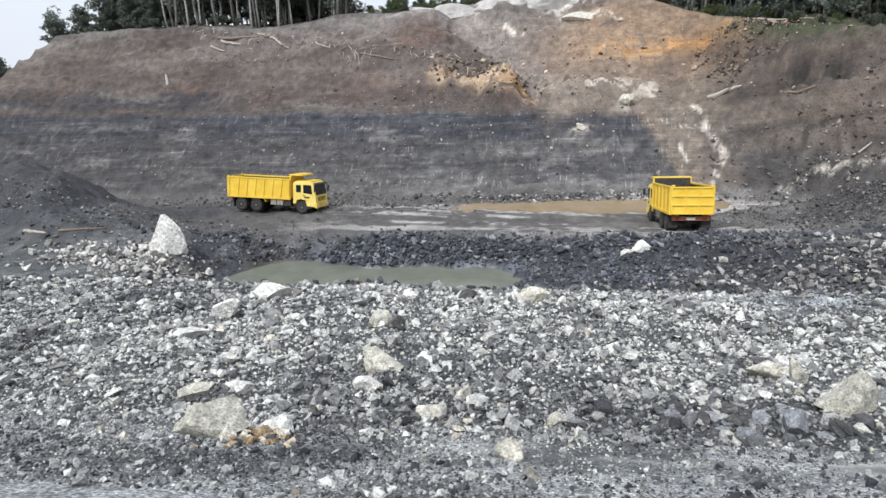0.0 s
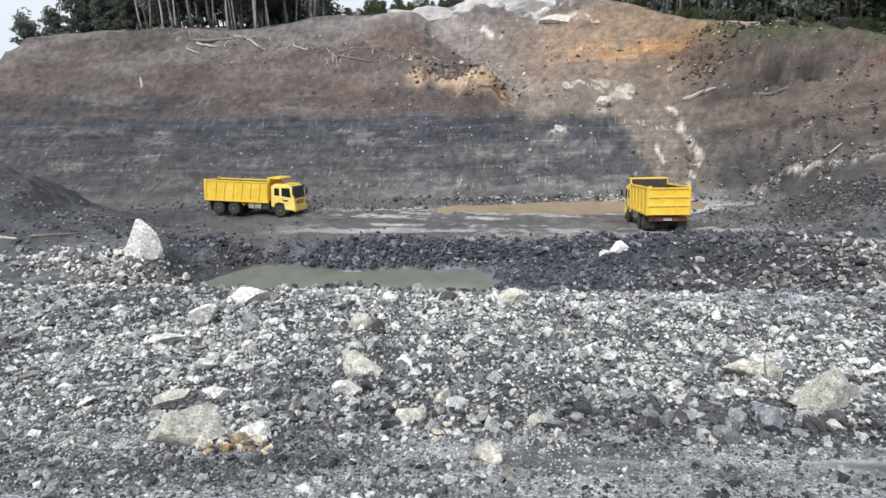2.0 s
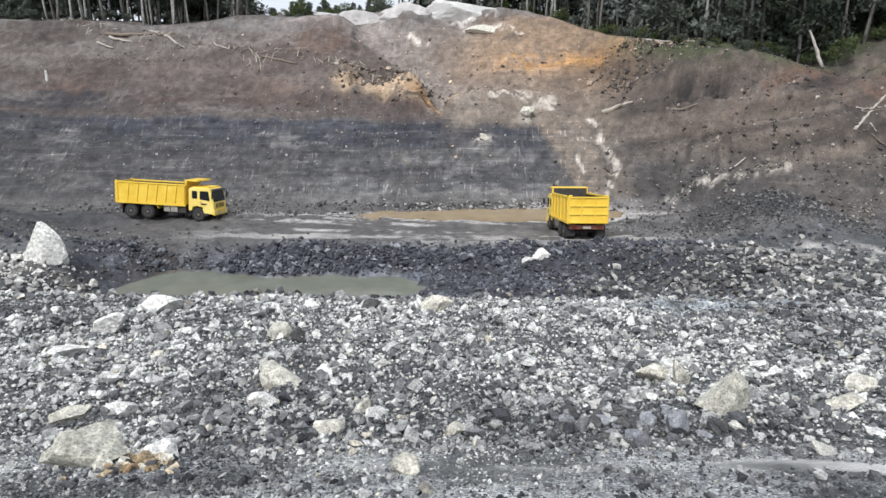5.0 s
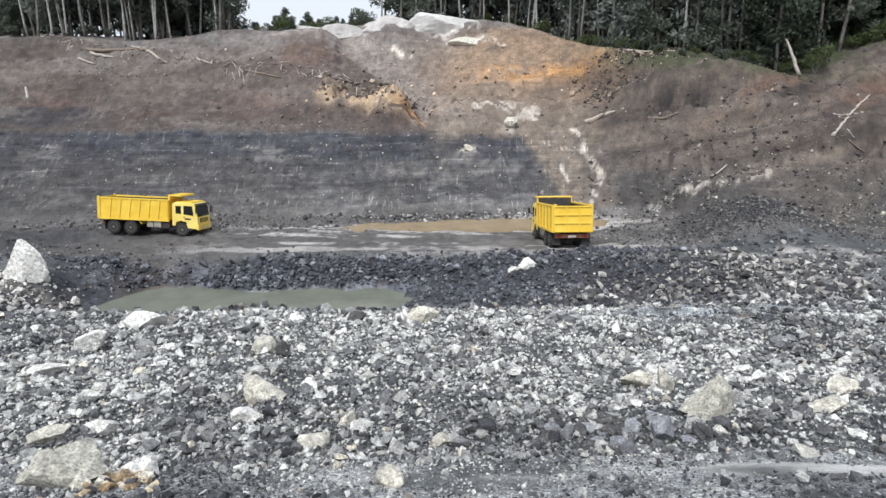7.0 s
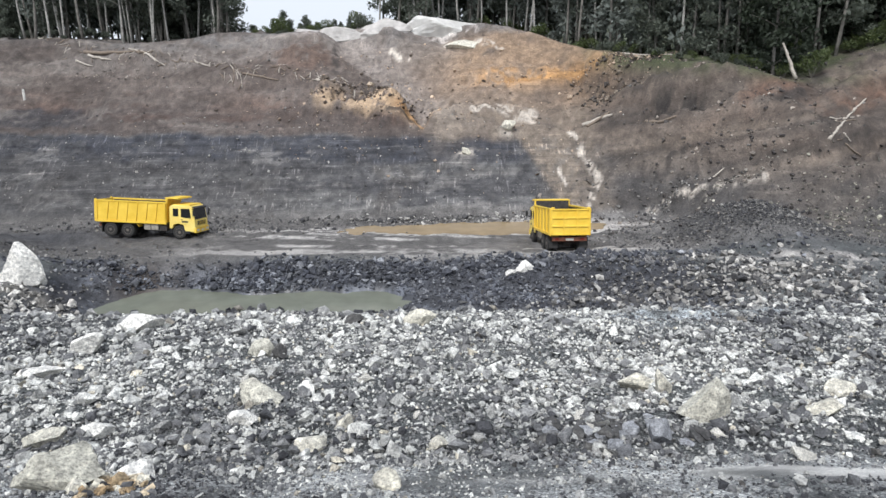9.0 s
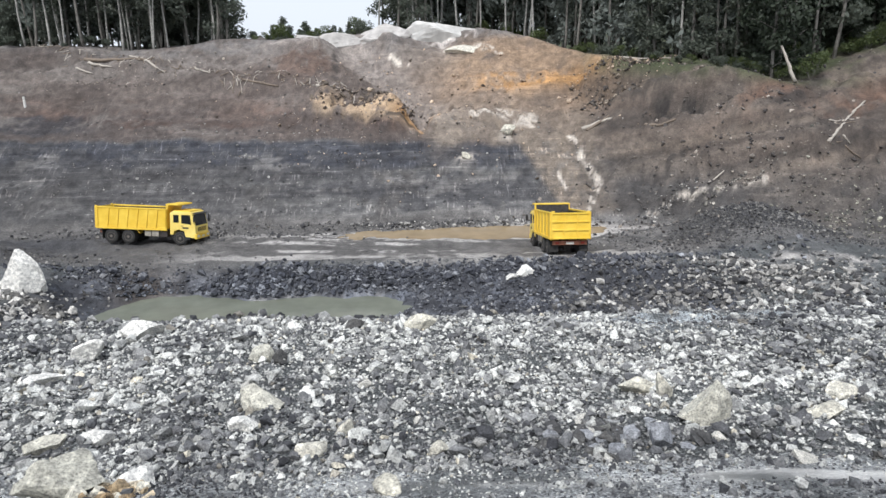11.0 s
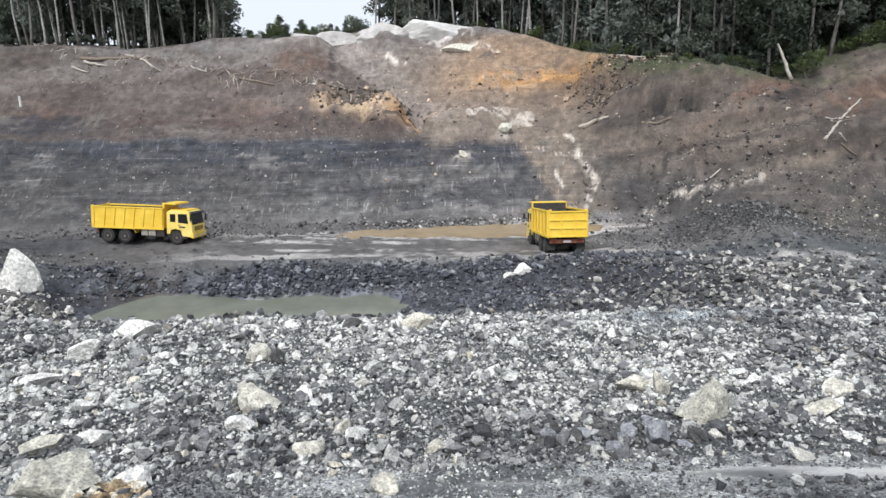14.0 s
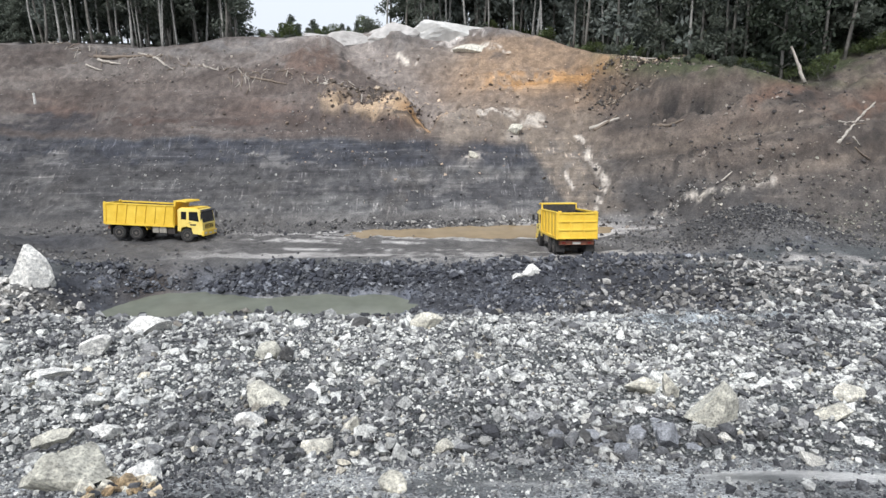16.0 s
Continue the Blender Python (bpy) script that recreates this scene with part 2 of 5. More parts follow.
def earth_colour(x, y, z):
    """Base colour and wetness of the ground by its layers, with shade painted into gaps and notches."""
    scale = scale_at(y)
    x, y, z = x / scale, y / scale, (z - EYE) / scale + 8.3
    n1, n2, n3 = fbm(x * 0.25, y * 0.25, 4, 100), fbm(x * 0.9, y * 0.9, 4, 101), fbm(x * 2.6, y * 2.6, 3, 102)
    t = y - toe(x)
    shape = x.shape + (3,)

    def col(c):
        return np.broadcast_to(np.array(c, float), shape)

    def over(base, c, k):
        return base * (1 - k[..., None]) + col(c) * k[..., None]

    out = col((0.082, 0.088, 0.09))
    out = over(out, (0.16, 0.163, 0.165), step(-0.1, 0.5, n2) * 0.8)
    # pale crushed track in the foreground, with wet silt
    out = over(out, (0.30, 0.31, 0.315), step(7.2, 6.6, y + 0.5 * n1) * step(-0.45, 0.2, n2) * 0.9)
    out = over(out, (0.62, 0.615, 0.60), silt_track(x, y) * step(-0.4, 0.1, n2 + 0.4 * n3))
    # blue-grey silt on the east side
    out = over(out, (0.34, 0.37, 0.39), np.clip(1.5 * bump(x, y, 8.6, 18.9, 4.2, 1.7, 12), 0, 1) * step(-0.5, 0.2, n2))
    # coaly banks of the pond
    p = pit(x, y)
    out = over(out, (0.048, 0.05, 0.058), step(0.02, 0.2, p))
    out = over(out, (0.13, 0.14, 0.165), step(0.05, 0.3, p) * step(0.05, 0.4, n2 + 0.5 * n3) * 0.8)
    out = over(out, (0.075, 0.062, 0.054), bump(x, y, -15.2, 30.2, 1.4, 1.4))
    out = over(out, (0.2, 0.19, 0.17), stroke(x, y, [(-19.5, 26.6), (-16.5, 26.8), (-13.5, 27.6)], 0.9) * step(-0.4, 0.2, n2 + n3) * 0.8)
    # the floor behind it
    behind = step(30.6, 31.8, y)
    out = over(out, (0.105, 0.10, 0.097), behind)
    out = over(out, (0.17, 0.163, 0.158), behind * step(-2, 4, x) * step(-0.3, 0.3, n2))
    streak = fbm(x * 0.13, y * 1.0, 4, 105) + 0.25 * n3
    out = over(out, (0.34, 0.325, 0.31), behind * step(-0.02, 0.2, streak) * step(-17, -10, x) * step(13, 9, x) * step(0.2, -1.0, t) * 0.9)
    out = over(out, (0.58, 0.55, 0.52), stroke(x, y, [(5, 37.8), (9, 37.8), (12, 37.0), (13, 36.0)], 2.6) * step(-0.5, 0.1, n2 + 0.4 * n3))
    out = over(out, (0.36, 0.345, 0.33), stroke(x, y, [(-8, 32.2), (2, 31.9), (9, 30.9), (15, 29.6), (22, 29.0)], 0.8) * step(-0.3, 0.25, n2 + 0.5 * n3))
    # pale broken lines across the floor
    pale_lines = np.maximum(stroke(x, y, [(-10, 38.4), (-5, 39.0), (-2, 38.6)], 0.6), stroke(x, y, [(-12, 36.3), (-7, 35.5), (-2, 35.0)], 0.7))
    pale_lines = np.maximum(pale_lines, np.maximum(stroke(x, y, [(-9, 33.5), (-3, 33.1)], 0.45), stroke(x, y, [(-8, 37.2), (-3, 36.8), (3, 35.2)], 0.6)))
    out = over(out, (0.40, 0.385, 0.37), pale_lines * step(-0.25, 0.2, n2 + 0.7 * n3))
    coal = np.clip(1.7 * bump(x, y, -32, 33.5, 7.0, 4.2, -15) + bump(x, y, -22, 36, 5, 2.5), 0, 1)
    out = over(out, (0.045, 0.046, 0.052), coal * 0.85)
    out = over(out, (0.10, 0.11, 0.13), coal * step(0.1, 0.4, n2 + 0.4 * n1) * bump(x, y, -29, 31.8, 3.5, 1.6) * 0.8)
    out = over(out, (0.05, 0.05, 0.056), np.clip(1.6 * bump(x, y, 7.6, 27.4, 1.1, 1.6), 0, 1))
    out = over(out, (0.052, 0.051, 0.052), np.clip(1.5 * bump(x, y, 15.8, 34.2, 5.5, 2.4, -20), 0, 1) * 0.9)
    # strata of the face
    zz = z + 0.40 * n1 + 0.023 * x + 0.22 * n2 + 0.2 * vnoise(x * 0.09, 2.2, 130)
    seam, fine = vnoise(x * 0.05, zz * 2.2, 110), vnoise(x * 0.13 + 0.3 * n2, zz * 7.0, 111)
    seam = seam + 0.35 * n3 + 0.25 * n2
    cut = over(col((0.066, 0.065, 0.068)), (0.128, 0.126, 0.124), step(0.0, 0.3, seam))
    cut = over(cut, (0.05, 0.05, 0.054), step(0.15, 0.4, vnoise(x * 0.11, zz * 4.2, 115) + 0.4 * n3) * 0.7)
    cut = over(cut, (0.10, 0.092, 0.085), step(0.1, 0.5, n1 + 0.6 * n2) * 0.5)
    cut = over(cut, (0.17, 0.167, 0.165), step(0.45, 0.85, fine) * step(-0.2, 0.3, vnoise(x * 0.3, zz * 0.8, 112)) * 0.6)
    cut = over(cut, (0.24, 0.235, 0.23), step(0.35, 0.7, vnoise(x * 1.9, zz * 0.9, 113)) * step(0.2, 0.5, vnoise(x * 0.25, zz * 1.4, 114)) * 0.22)
    cut = over(cut, (0.036, 0.039, 0.050), step(2.7, 3.3, zz) * step(4.75, 4.45, zz) * step(9, 4, x) * (0.35 + 0.5 * step(-0.3, 0.3, n2 + seam)))
    cut = over(cut, (0.088, 0.073, 0.067), step(4.55, 4.8, zz))
    cut = over(cut, (0.15, 0.122, 0.108), step(5.0, 5.4, zz) * step(0.0, 0.7, 0.5 * fine + n2 + 0.4 * n1) * 0.6)
    cut = over(cut, (0.132, 0.110, 0.098), step(6.4, 7.2, zz) * (0.55 + 0.45 * step(-0.2, 0.3, n1 + 0.5 * n2)))
    cut = over(cut, (0.078, 0.055, 0.047), step(5.2, 5.7, zz) * step(6.7, 6.3, zz + 0.3 * n2) * step(-0.5, 0.1, n1 + seam) * 0.9)
    cut = over(cut, (0.12, 0.078, 0.062), step(6.3, 6.7, zz) * step(8.4, 7.2, zz) * step(-0.1, 0.4, n1 + 0.5 * seam) * 0.6)
    cut = over(cut, (0.168, 0.150, 0.138), step(8.8, 11.5, zz) * step(-0.5, 0.3, n1))
    cut = over(cut, (0.15, 0.14, 0.135), step(11.3, 12.4, zz) * step(-0.3, 0.2, n2))
    cut = over(cut, (0.058, 0.056, 0.057), step(-5, -14, x) * step(3.4, 2.2, zz) * 0.6)
    cut = over(cut, (0.046, 0.045, 0.05), step(-25, -31, x) * step(4.9, 5.3, zz) * step(6.6, 6.2, zz + 0.4 * n2) * 0.85)
    # east slope
    east = step(8.5, 13, x)
    cut = over(cut, (0.132, 0.106, 0.088), east * 0.85)
    bench = vnoise(x * 0.10 + 0.06 * y, (z - 0.22 * x) * 1.1 + 0.6 * n1, 120)
    cut = over(cut, (0.055, 0.047, 0.043), east * step(0.1, 0.45, bench) * 0.55)
    cut = over(cut, (0.19, 0.155, 0.125), east * step(0.2, 0.6, vnoise(x * 0.14, (z - 0.22 * x) * 1.7, 121) + 0.4 * n2) * 0.6)
    cut = over(cut, (0.075, 0.068, 0.063), east * step(0.15, 0.5, n1) * 0.5)
    cut = over(cut, (0.066, 0.065, 0.066), east * step(4.2, 1.8, z) * 0.8)
    # darker hollows and paler ridges put into the colour, as shading there is weak
    bands = fbm(x * 0.20 + 0.05 * y, (z - 0.28 * x) * 1.5 + 0.5 * n2, 4, 123)
    cut = over(cut, (0.042, 0.037, 0.034), east * step(0.08, 0.30, bands) * 0.5)
    cut = over(cut, (0.20, 0.17, 0.145), east * step(0.12, 0.36, -bands + 0.2 * n3) * 0.3)
    # mottled upper face
    mottle = fbm(x * 0.16, zz * 0.8, 4, 124) + 0.25 * n3
    upper = step(4.7, 5.4, zz) * (1 - east)
    cut = over(cut, (0.075, 0.060, 0.053), upper * step(0.08, 0.34, mottle) * 0.65)
    cut = over(cut, (0.185, 0.165, 0.15), upper * step(0.12, 0.38, -mottle) * 0.55)
    cut = over(cut, (0.17, 0.163, 0.158), (1 - east) * step(4.4, 3.6, zz) * step(0.18, 0.42, fbm(x * 0.30, zz * 1.3, 4, 125) + 0.3 * n3) * 0.6)
    # slumped gravel in the middle
    slump = step(-2, 1, x) * step(12.0, 10, x) * step(8.6, 6.5, z)
    cut = over(cut, (0.19, 0.158, 0.128), slump * step(-0.4, 0.5, z - 4.9 + 1.5 * np.maximum(0, x - 5.3) + 0.4 * n1 + 0.3 * n2) * (0.55 + 0.4 * step(-0.2, 0.3, n2 + n3)))
    gully = stroke(x, y, GULLY, 2.4)
    cut = over(cut, (0.235, 0.208, 0.19), gully * (0.5 + 0.45 * step(-0.3, 0.3, n2 + 0.8 * n3)))
    cut = over(cut, (0.11, 0.075, 0.060), np.clip(1.5 * bump(x, y, -12.0, 57.0, 2.9, 1.9), 0, 1) * step(-0.6, 0.0, n2 + 0.6 * n3) * 0.85)
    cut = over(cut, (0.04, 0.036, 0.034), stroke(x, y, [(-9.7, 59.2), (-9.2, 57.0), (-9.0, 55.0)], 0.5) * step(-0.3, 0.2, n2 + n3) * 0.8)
    cut = over(cut, (0.23, 0.196, 0.165), np.clip(1.6 * bump(x, y, 0.3, 50.6, 1.2, 1.9), 0, 1) * 0.85)
    # shade down the heap's left edge and in the notch, painted near-black
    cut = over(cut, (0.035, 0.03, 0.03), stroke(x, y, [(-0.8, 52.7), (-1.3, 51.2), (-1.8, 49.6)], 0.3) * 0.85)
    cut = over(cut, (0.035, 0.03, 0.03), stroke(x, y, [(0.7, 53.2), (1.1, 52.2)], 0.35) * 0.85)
    # ochre clay
    ochre = np.clip(1.7 * bump(x, y, 7.4, 55.8, 7.0, 3.7, -10), 0, 1) * step(-1.0, -0.35, n1 + 0.4 * n2)
    cut = over(cut, (0.26, 0.185, 0.125), ochre * step(14.0, 13.0, z) * 0.9)
    cut = over(cut, (0.38, 0.215, 0.09), np.clip(1.3 * bump(x, y, 6.0, 54.3, 2.8, 1.0, -8) + 1.4 * bump(x, y, 10.8, 53.5, 2.6, 1.3, -10), 0, 1) * step(-0.7, 0.1, n1 + n3) * 0.9)
    low = stroke(x, y, LIP, 1.5)
    cut = over(cut, (0.37, 0.275, 0.185), low * step(-0.6, -0.1, n2 + 0.5 * n3) * 0.95)
    cut = over(cut, (0.40, 0.22, 0.085), bump(x, y, -2.6, 50.2, 1.2, 0.7) * 0.9)
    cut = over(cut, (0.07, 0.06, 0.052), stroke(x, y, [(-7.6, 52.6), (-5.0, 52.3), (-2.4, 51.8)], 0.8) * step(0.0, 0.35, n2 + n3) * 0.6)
    # shadow gap under the ochre lip, painted into the colour
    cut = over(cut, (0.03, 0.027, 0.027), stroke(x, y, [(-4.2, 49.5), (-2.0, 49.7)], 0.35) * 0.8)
    # pale clay: runs, caps and patches
    pale = stroke(x, y, RUN, 0.30)
    pale = np.maximum(pale, stroke(x, y, [(8.3, 45.7), (8.6, 44.3)], 0.18))
    pale = np.maximum(pale, bump(x, y, 4.9, 48.4, 0.55, 0.45))
    pale = np.maximum(pale, 0.7 * bump(x, y, 1.7, 47.2, 0.8, 0.5) * step(-0.1, 0.2, n3))
    pale = np.maximum(pale, 0.8 * stroke(x, y, [(2.6, 51.0), (5.2, 50.6), (7.2, 50.0)], 0.7) * step(-0.2, 0.3, n2 + n3))
    pale = np.maximum(pale, 0.75 * stroke(x, y, [(12.9, 40.0), (13.9, 39.9), (15.3, 39.4), (17.0, 38.4), (19.0, 37.4)], 0.34) * step(-0.35, 0.2, n2 + 1.4 * n3))
    pale = np.maximum(pale, stroke(x, y, [(0.5, 59.8), (2.8, 59.2), (5.2, 58.3)], 0.42) * step(-0.5, 0.0, n3))
    pale = np.maximum(pale, stroke(x, y, [(-4.5, 58.4), (-3.0, 57.6)], 0.3))
    cut = over(cut, (0.55, 0.50, 0.44), pale * step(-0.35, 0.15, n3 + 0.3 * n2) * 0.95)
    cap = stroke(x, y, [(-12.5, 61.4), (-6, 61.3), (-1.0, 61.4), (3, 61.4)], 0.8) * step(-0.25, 0.15, n2 + 0.5 * n3)
    cut = over(cut, (0.55, 0.51, 0.48), cap * step(-0.2, 0.3, n3 + 0.4 * n2) * 0.85)
    cut = over(cut, (0.06, 0.055, 0.055), np.clip(1.3 * bump(x, y, 8.6, 52.0, 1.8, 0.6), 0, 1) * 0.5)
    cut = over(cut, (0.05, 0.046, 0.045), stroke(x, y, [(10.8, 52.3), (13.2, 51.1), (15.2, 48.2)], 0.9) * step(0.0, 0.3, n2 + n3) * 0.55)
    # near-black shade painted along the crevice
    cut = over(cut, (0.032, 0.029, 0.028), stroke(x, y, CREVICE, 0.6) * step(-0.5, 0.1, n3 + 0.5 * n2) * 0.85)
    # red-brown patches, two dark strokes and a pale line
    cut = over(cut, (0.15, 0.088, 0.062), np.clip(1.3 * bump(x, y, 22.0, 43.6, 2.6, 1.0, 8) + 1.3 * bump(x, y, 27.5, 42.4, 3.0, 0.8, 15), 0, 1) * step(-0.4, 0.2, n2 + 0.5 * n1) * 0.7)
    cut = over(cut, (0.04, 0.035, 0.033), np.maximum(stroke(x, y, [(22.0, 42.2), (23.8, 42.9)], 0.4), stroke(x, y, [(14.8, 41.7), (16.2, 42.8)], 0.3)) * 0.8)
    cut = over(cut, (0.28, 0.255, 0.24), stroke(x, y, [(-16, 60.0), (-10, 59.4)], 0.5) * step(-0.2, 0.3, n3) * 0.8)
    # young grass along the eastern rim
    cut = over(cut, (0.075, 0.085, 0.045), step(30, 25, x) * step(11, 14, x) * step(8.6, 9.8, z + 0.10 * (x - 18)) * step(-0.4, 0.2, n2 + 0.5 * n1) * 0.85)
    cut = cut * (1 + 0.2 * step(-28, -16, x) * step(12, 7, x))[..., None]
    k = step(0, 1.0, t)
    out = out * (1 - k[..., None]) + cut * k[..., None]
    green = step(66, 72, y) + step(0.5, 2, -52.5 - x) * step(45, 50, y) + step(12, 15, x) * step(-0.1, 0.5, z - crest(x) + 0.4 * n2)
    out = over(out, (0.06, 0.07, 0.035), np.clip(green, 0, 1))
    wet = step(-0.9, -1.5, z) + 0.8 * step(0.0, 0.35, streak) * behind * step(-15, -8, x) * step(1, 0, t) + 0.5 * step(7.2, 6.6, y) + silt_track(x, y)
    grit = step(1.0, 0.0, t) * (0.35 + 0.65 * step(27, 24, y))
    layers = step(0, 1, t) * (0.22 + 0.6 * step(5.2, 4.4, zz)) * (1 - 0.65 * east)
    grit = grit * (1 - 0.85 * silt_track(x, y))
    return out, np.clip(wet, 0, 1), 0.12 + 0.88 * grit, layers


def axis(*runs):
    out = []
    for a, b, d in runs:
        out += list(np.arange(a, b, d))
    return np.array(out)


def ground():
    xs = axis((-2400, -300, 300), (-300, -80, 20), (-80, -66, 1.0), (-66, 46, 0.18), (46, 60, 1.0), (60, 300, 20), (300, 2401, 300))
    ys = axis((-2400, -300, 300), (-300, -20, 20), (-20, 4, 0.8), (4, 26, 0.13), (26, 84, 0.17), (84, 100, 1.0), (100, 300, 20), (300, 2401, 300))
    x, y = np.meshgrid(xs, ys)
    z = height(x, y)
    c, wet, grit, layers = earth_colour(x, y, z)
    n, m = len(ys), len(xs)
    me = bpy.data.meshes.new("ground")
    me.vertices.add(n * m)
    me.vertices.foreach_set("co", np.stack([x, y, z], -1).ravel())
    i = np.arange(n * m).reshape(n, m)
    quads = np.stack([i[:-1, :-1], i[:-1, 1:], i[1:, 1:], i[1:, :-1]], -1).reshape(-1, 4)
    me.loops.add(quads.size)
    me.loops.foreach_set("vertex_index", quads.ravel())
    me.polygons.add(len(quads))
    me.polygons.foreach_set("loop_start", np.arange(0, quads.size, 4))
    me.update(calc_edges=True)
    me.shade_smooth()
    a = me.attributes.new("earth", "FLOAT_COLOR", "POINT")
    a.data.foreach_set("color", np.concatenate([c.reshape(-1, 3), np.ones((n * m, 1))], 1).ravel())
    w = me.attributes.new("wet", "FLOAT", "POINT")
    w.data.foreach_set("value", wet.ravel())
    w = me.attributes.new("grit", "FLOAT", "POINT")
    w.data.foreach_set("value", grit.ravel())
    w = me.attributes.new("layers", "FLOAT", "POINT")
    w.data.foreach_set("value", layers.ravel())
    me.materials.append(EARTH)
    ob = new("ground", me)
    return tagged(ob, "layered brown and coal-black earth of an open pit", "ground", kind="structure")


GROUND = ground()


# ---------------------------------------------------------------- mesh helpers
def link(name, bm, mat, parent=None, label="", smooth=False):
    me = bpy.data.meshes.new(name)
    bm.to_mesh(me)
    bm.free()
    me.materials.append(mat)
    if smooth:
        me.shade_smooth()
    ob = new(name, me)
    ob.parent = parent
    if label:
        ob["label"] = label
    return ob


def part(name, bm, mat, parent, label="", smooth=False):
    return link(name, bm, mat, parent, label, smooth)


def add_box(bm, x0, x1, y0, y1, z0, z1, bevel=0.0):
    made = bmesh.ops.create_cube(bm, size=1.0)["verts"]
    for v in made:
        v.co = Vector((x0 + (v.co.x + 0.5) * (x1 - x0), y0 + (v.co.y + 0.5) * (y1 - y0), z0 + (v.co.z + 0.5) * (z1 - z0)))
    if bevel:
        edges = {e for v in made for e in v.link_edges}
        bmesh.ops.bevel(bm, geom=list(edges), offset=bevel, segments=2, affect="EDGES", profile=0.6)


def box(x0, x1, y0, y1, z0, z1, bevel=0.0):
    bm = bmesh.new()
    add_box(bm, x0, x1, y0, y1, z0, z1, bevel)
    return bm


def prism(profile, x0, x1, bevel=0.0):
    """A side outline of (y, z) pulled out across x."""
    bm = bmesh.new()
    a = [bm.verts.new((x0, y, z)) for y, z in profile]
    b = [bm.verts.new((x1, y, z)) for y, z in profile]
    n = len(profile)
    bm.faces.new(a[::-1]), bm.faces.new(b)
    for i in range(n):
        bm.faces.new((a[i], a[(i + 1) % n], b[(i + 1) % n], b[i]))
    bmesh.ops.recalc_face_normals(bm, faces=bm.faces)
    if bevel:
        bmesh.ops.bevel(bm, geom=list(bm.edges), offset=bevel, segments=2, affect="EDGES", profile=0.6)
    return bm


def lathe(outline, sides):
    """A ring solid from (offset, radius) pairs round the x axis."""
    bm = bmesh.new()
    rings = []
    for o, r in outline:
        rings.append([bm.verts.new((o, r * math.cos(2 * math.pi * i / sides), r * math.sin(2 * math.pi * i / sides))) for i in range(sides)])
    for p, q in zip(rings, rings[1:]):
        for i in range(sides):
            bm.faces.new((p[i], p[(i + 1) % sides], q[(i + 1) % sides], q[i]))
    bm.faces.new(rings[0][::-1]), bm.faces.new(rings[-1])
    bmesh.ops.recalc_face_normals(bm, faces=bm.faces)
    return bm


def tube(points, radii, sides=7):
    bm = bmesh.new()
    rings = []
    for i, p in enumerate(points):
        d = (Vector(points[min(i + 1, len(points) - 1)]) - Vector(points[max(i - 1, 0)])).normalized()
        u = d.cross(Vector((0.31, 0.87, 0.13))).normalized()
        v = d.cross(u)
        rings.append([bm.verts.new(Vector(p) + radii[i] * (math.cos(2 * math.pi * k / sides) * u + math.sin(2 * math.pi * k / sides) * v)) for k in range(sides)])
    for p, q in zip(rings, rings[1:]):
        for k in range(sides):
            bm.faces.new((p[k], p[(k + 1) % sides], q[(k + 1) % sides], q[k]))
    bm.faces.new(rings[0][::-1]), bm.faces.new(rings[-1])
    bmesh.ops.recalc_face_normals(bm, faces=bm.faces)
    return bm


# ---------------------------------------------------------------- dump trucks
def paint_material(name, *pale):
    m, t, b = material(name, 0.42)
    big, fine = noise_tex(t, 1.1, 6), noise_tex(t, 14, 8, 0.7)
    c = ramp(t, big, [(0.3, pale[0]), (0.7, pale[1])])
    c = mix(t, "MIX", ramp(t, fine, [(0.55, (0, 0, 0)), (0.8, (0.55, 0.55, 0.55))]), c, (0.42, 0.31, 0.13))
    t.links.new(c, b.inputs["Base Color"])
    t.links.new(ramp(t, fine, [(0.3, (0.35, 0.35, 0.35)), (0.75, (0.7, 0.7, 0.7))]), b.inputs["Roughness"])
    return m


YELLOW_PAINT = paint_material("yellow_truck_paint", (0.76, 0.49, 0.035), (0.90, 0.64, 0.085))
CAB_PAINT = paint_material("sun_bleached_yellow_paint", (0.82, 0.60, 0.12), (0.93, 0.76, 0.24))
BODY_INSIDE = plain("scraped_steel_inside", (0.055, 0.05, 0.045), 0.6, 0.3, 0.4, 5)
RUBBER = plain("dusty_rubber", (0.028, 0.027, 0.026), 0.85, 0, 0.4, 9, 0.01)
RIM_STEEL = plain("muddy_rim_steel", (0.16, 0.14, 0.12), 0.6, 0.3, 0.4, 12)
CHASSIS = plain("muddy_dark_chassis", (0.05, 0.042, 0.038), 0.75, 0.1, 0.45, 6)
TANK = plain("dull_pale_steel", (0.42, 0.39, 0.33), 0.5, 0.4, 0.3, 6)
BLACK = plain("black_plastic", (0.02, 0.02, 0.022), 0.5, 0, 0.3, 8)
PRIMER = plain("rust_red_crossmember", (0.22, 0.085, 0.05), 0.7, 0, 0.4, 8)
LENS_RED = plain("red_lamp_lens", (0.22, 0.03, 0.02), 0.25, 0, 0.1, 8)
LENS_CLEAR = plain("clear_lamp_lens", (0.7, 0.68, 0.62), 0.15, 0, 0.1, 8)
PLATE = plain("pale_plate", (0.62, 0.6, 0.55), 0.5, 0, 0.1, 8)
CAB_GLASS, gt, gb = material("dark_cab_glass", 0.06)
gb.inputs["Base Color"].default_value = (0.012, 0.014, 0.016, 1)
gb.inputs["Specular IOR Level"].default_value = 0.6


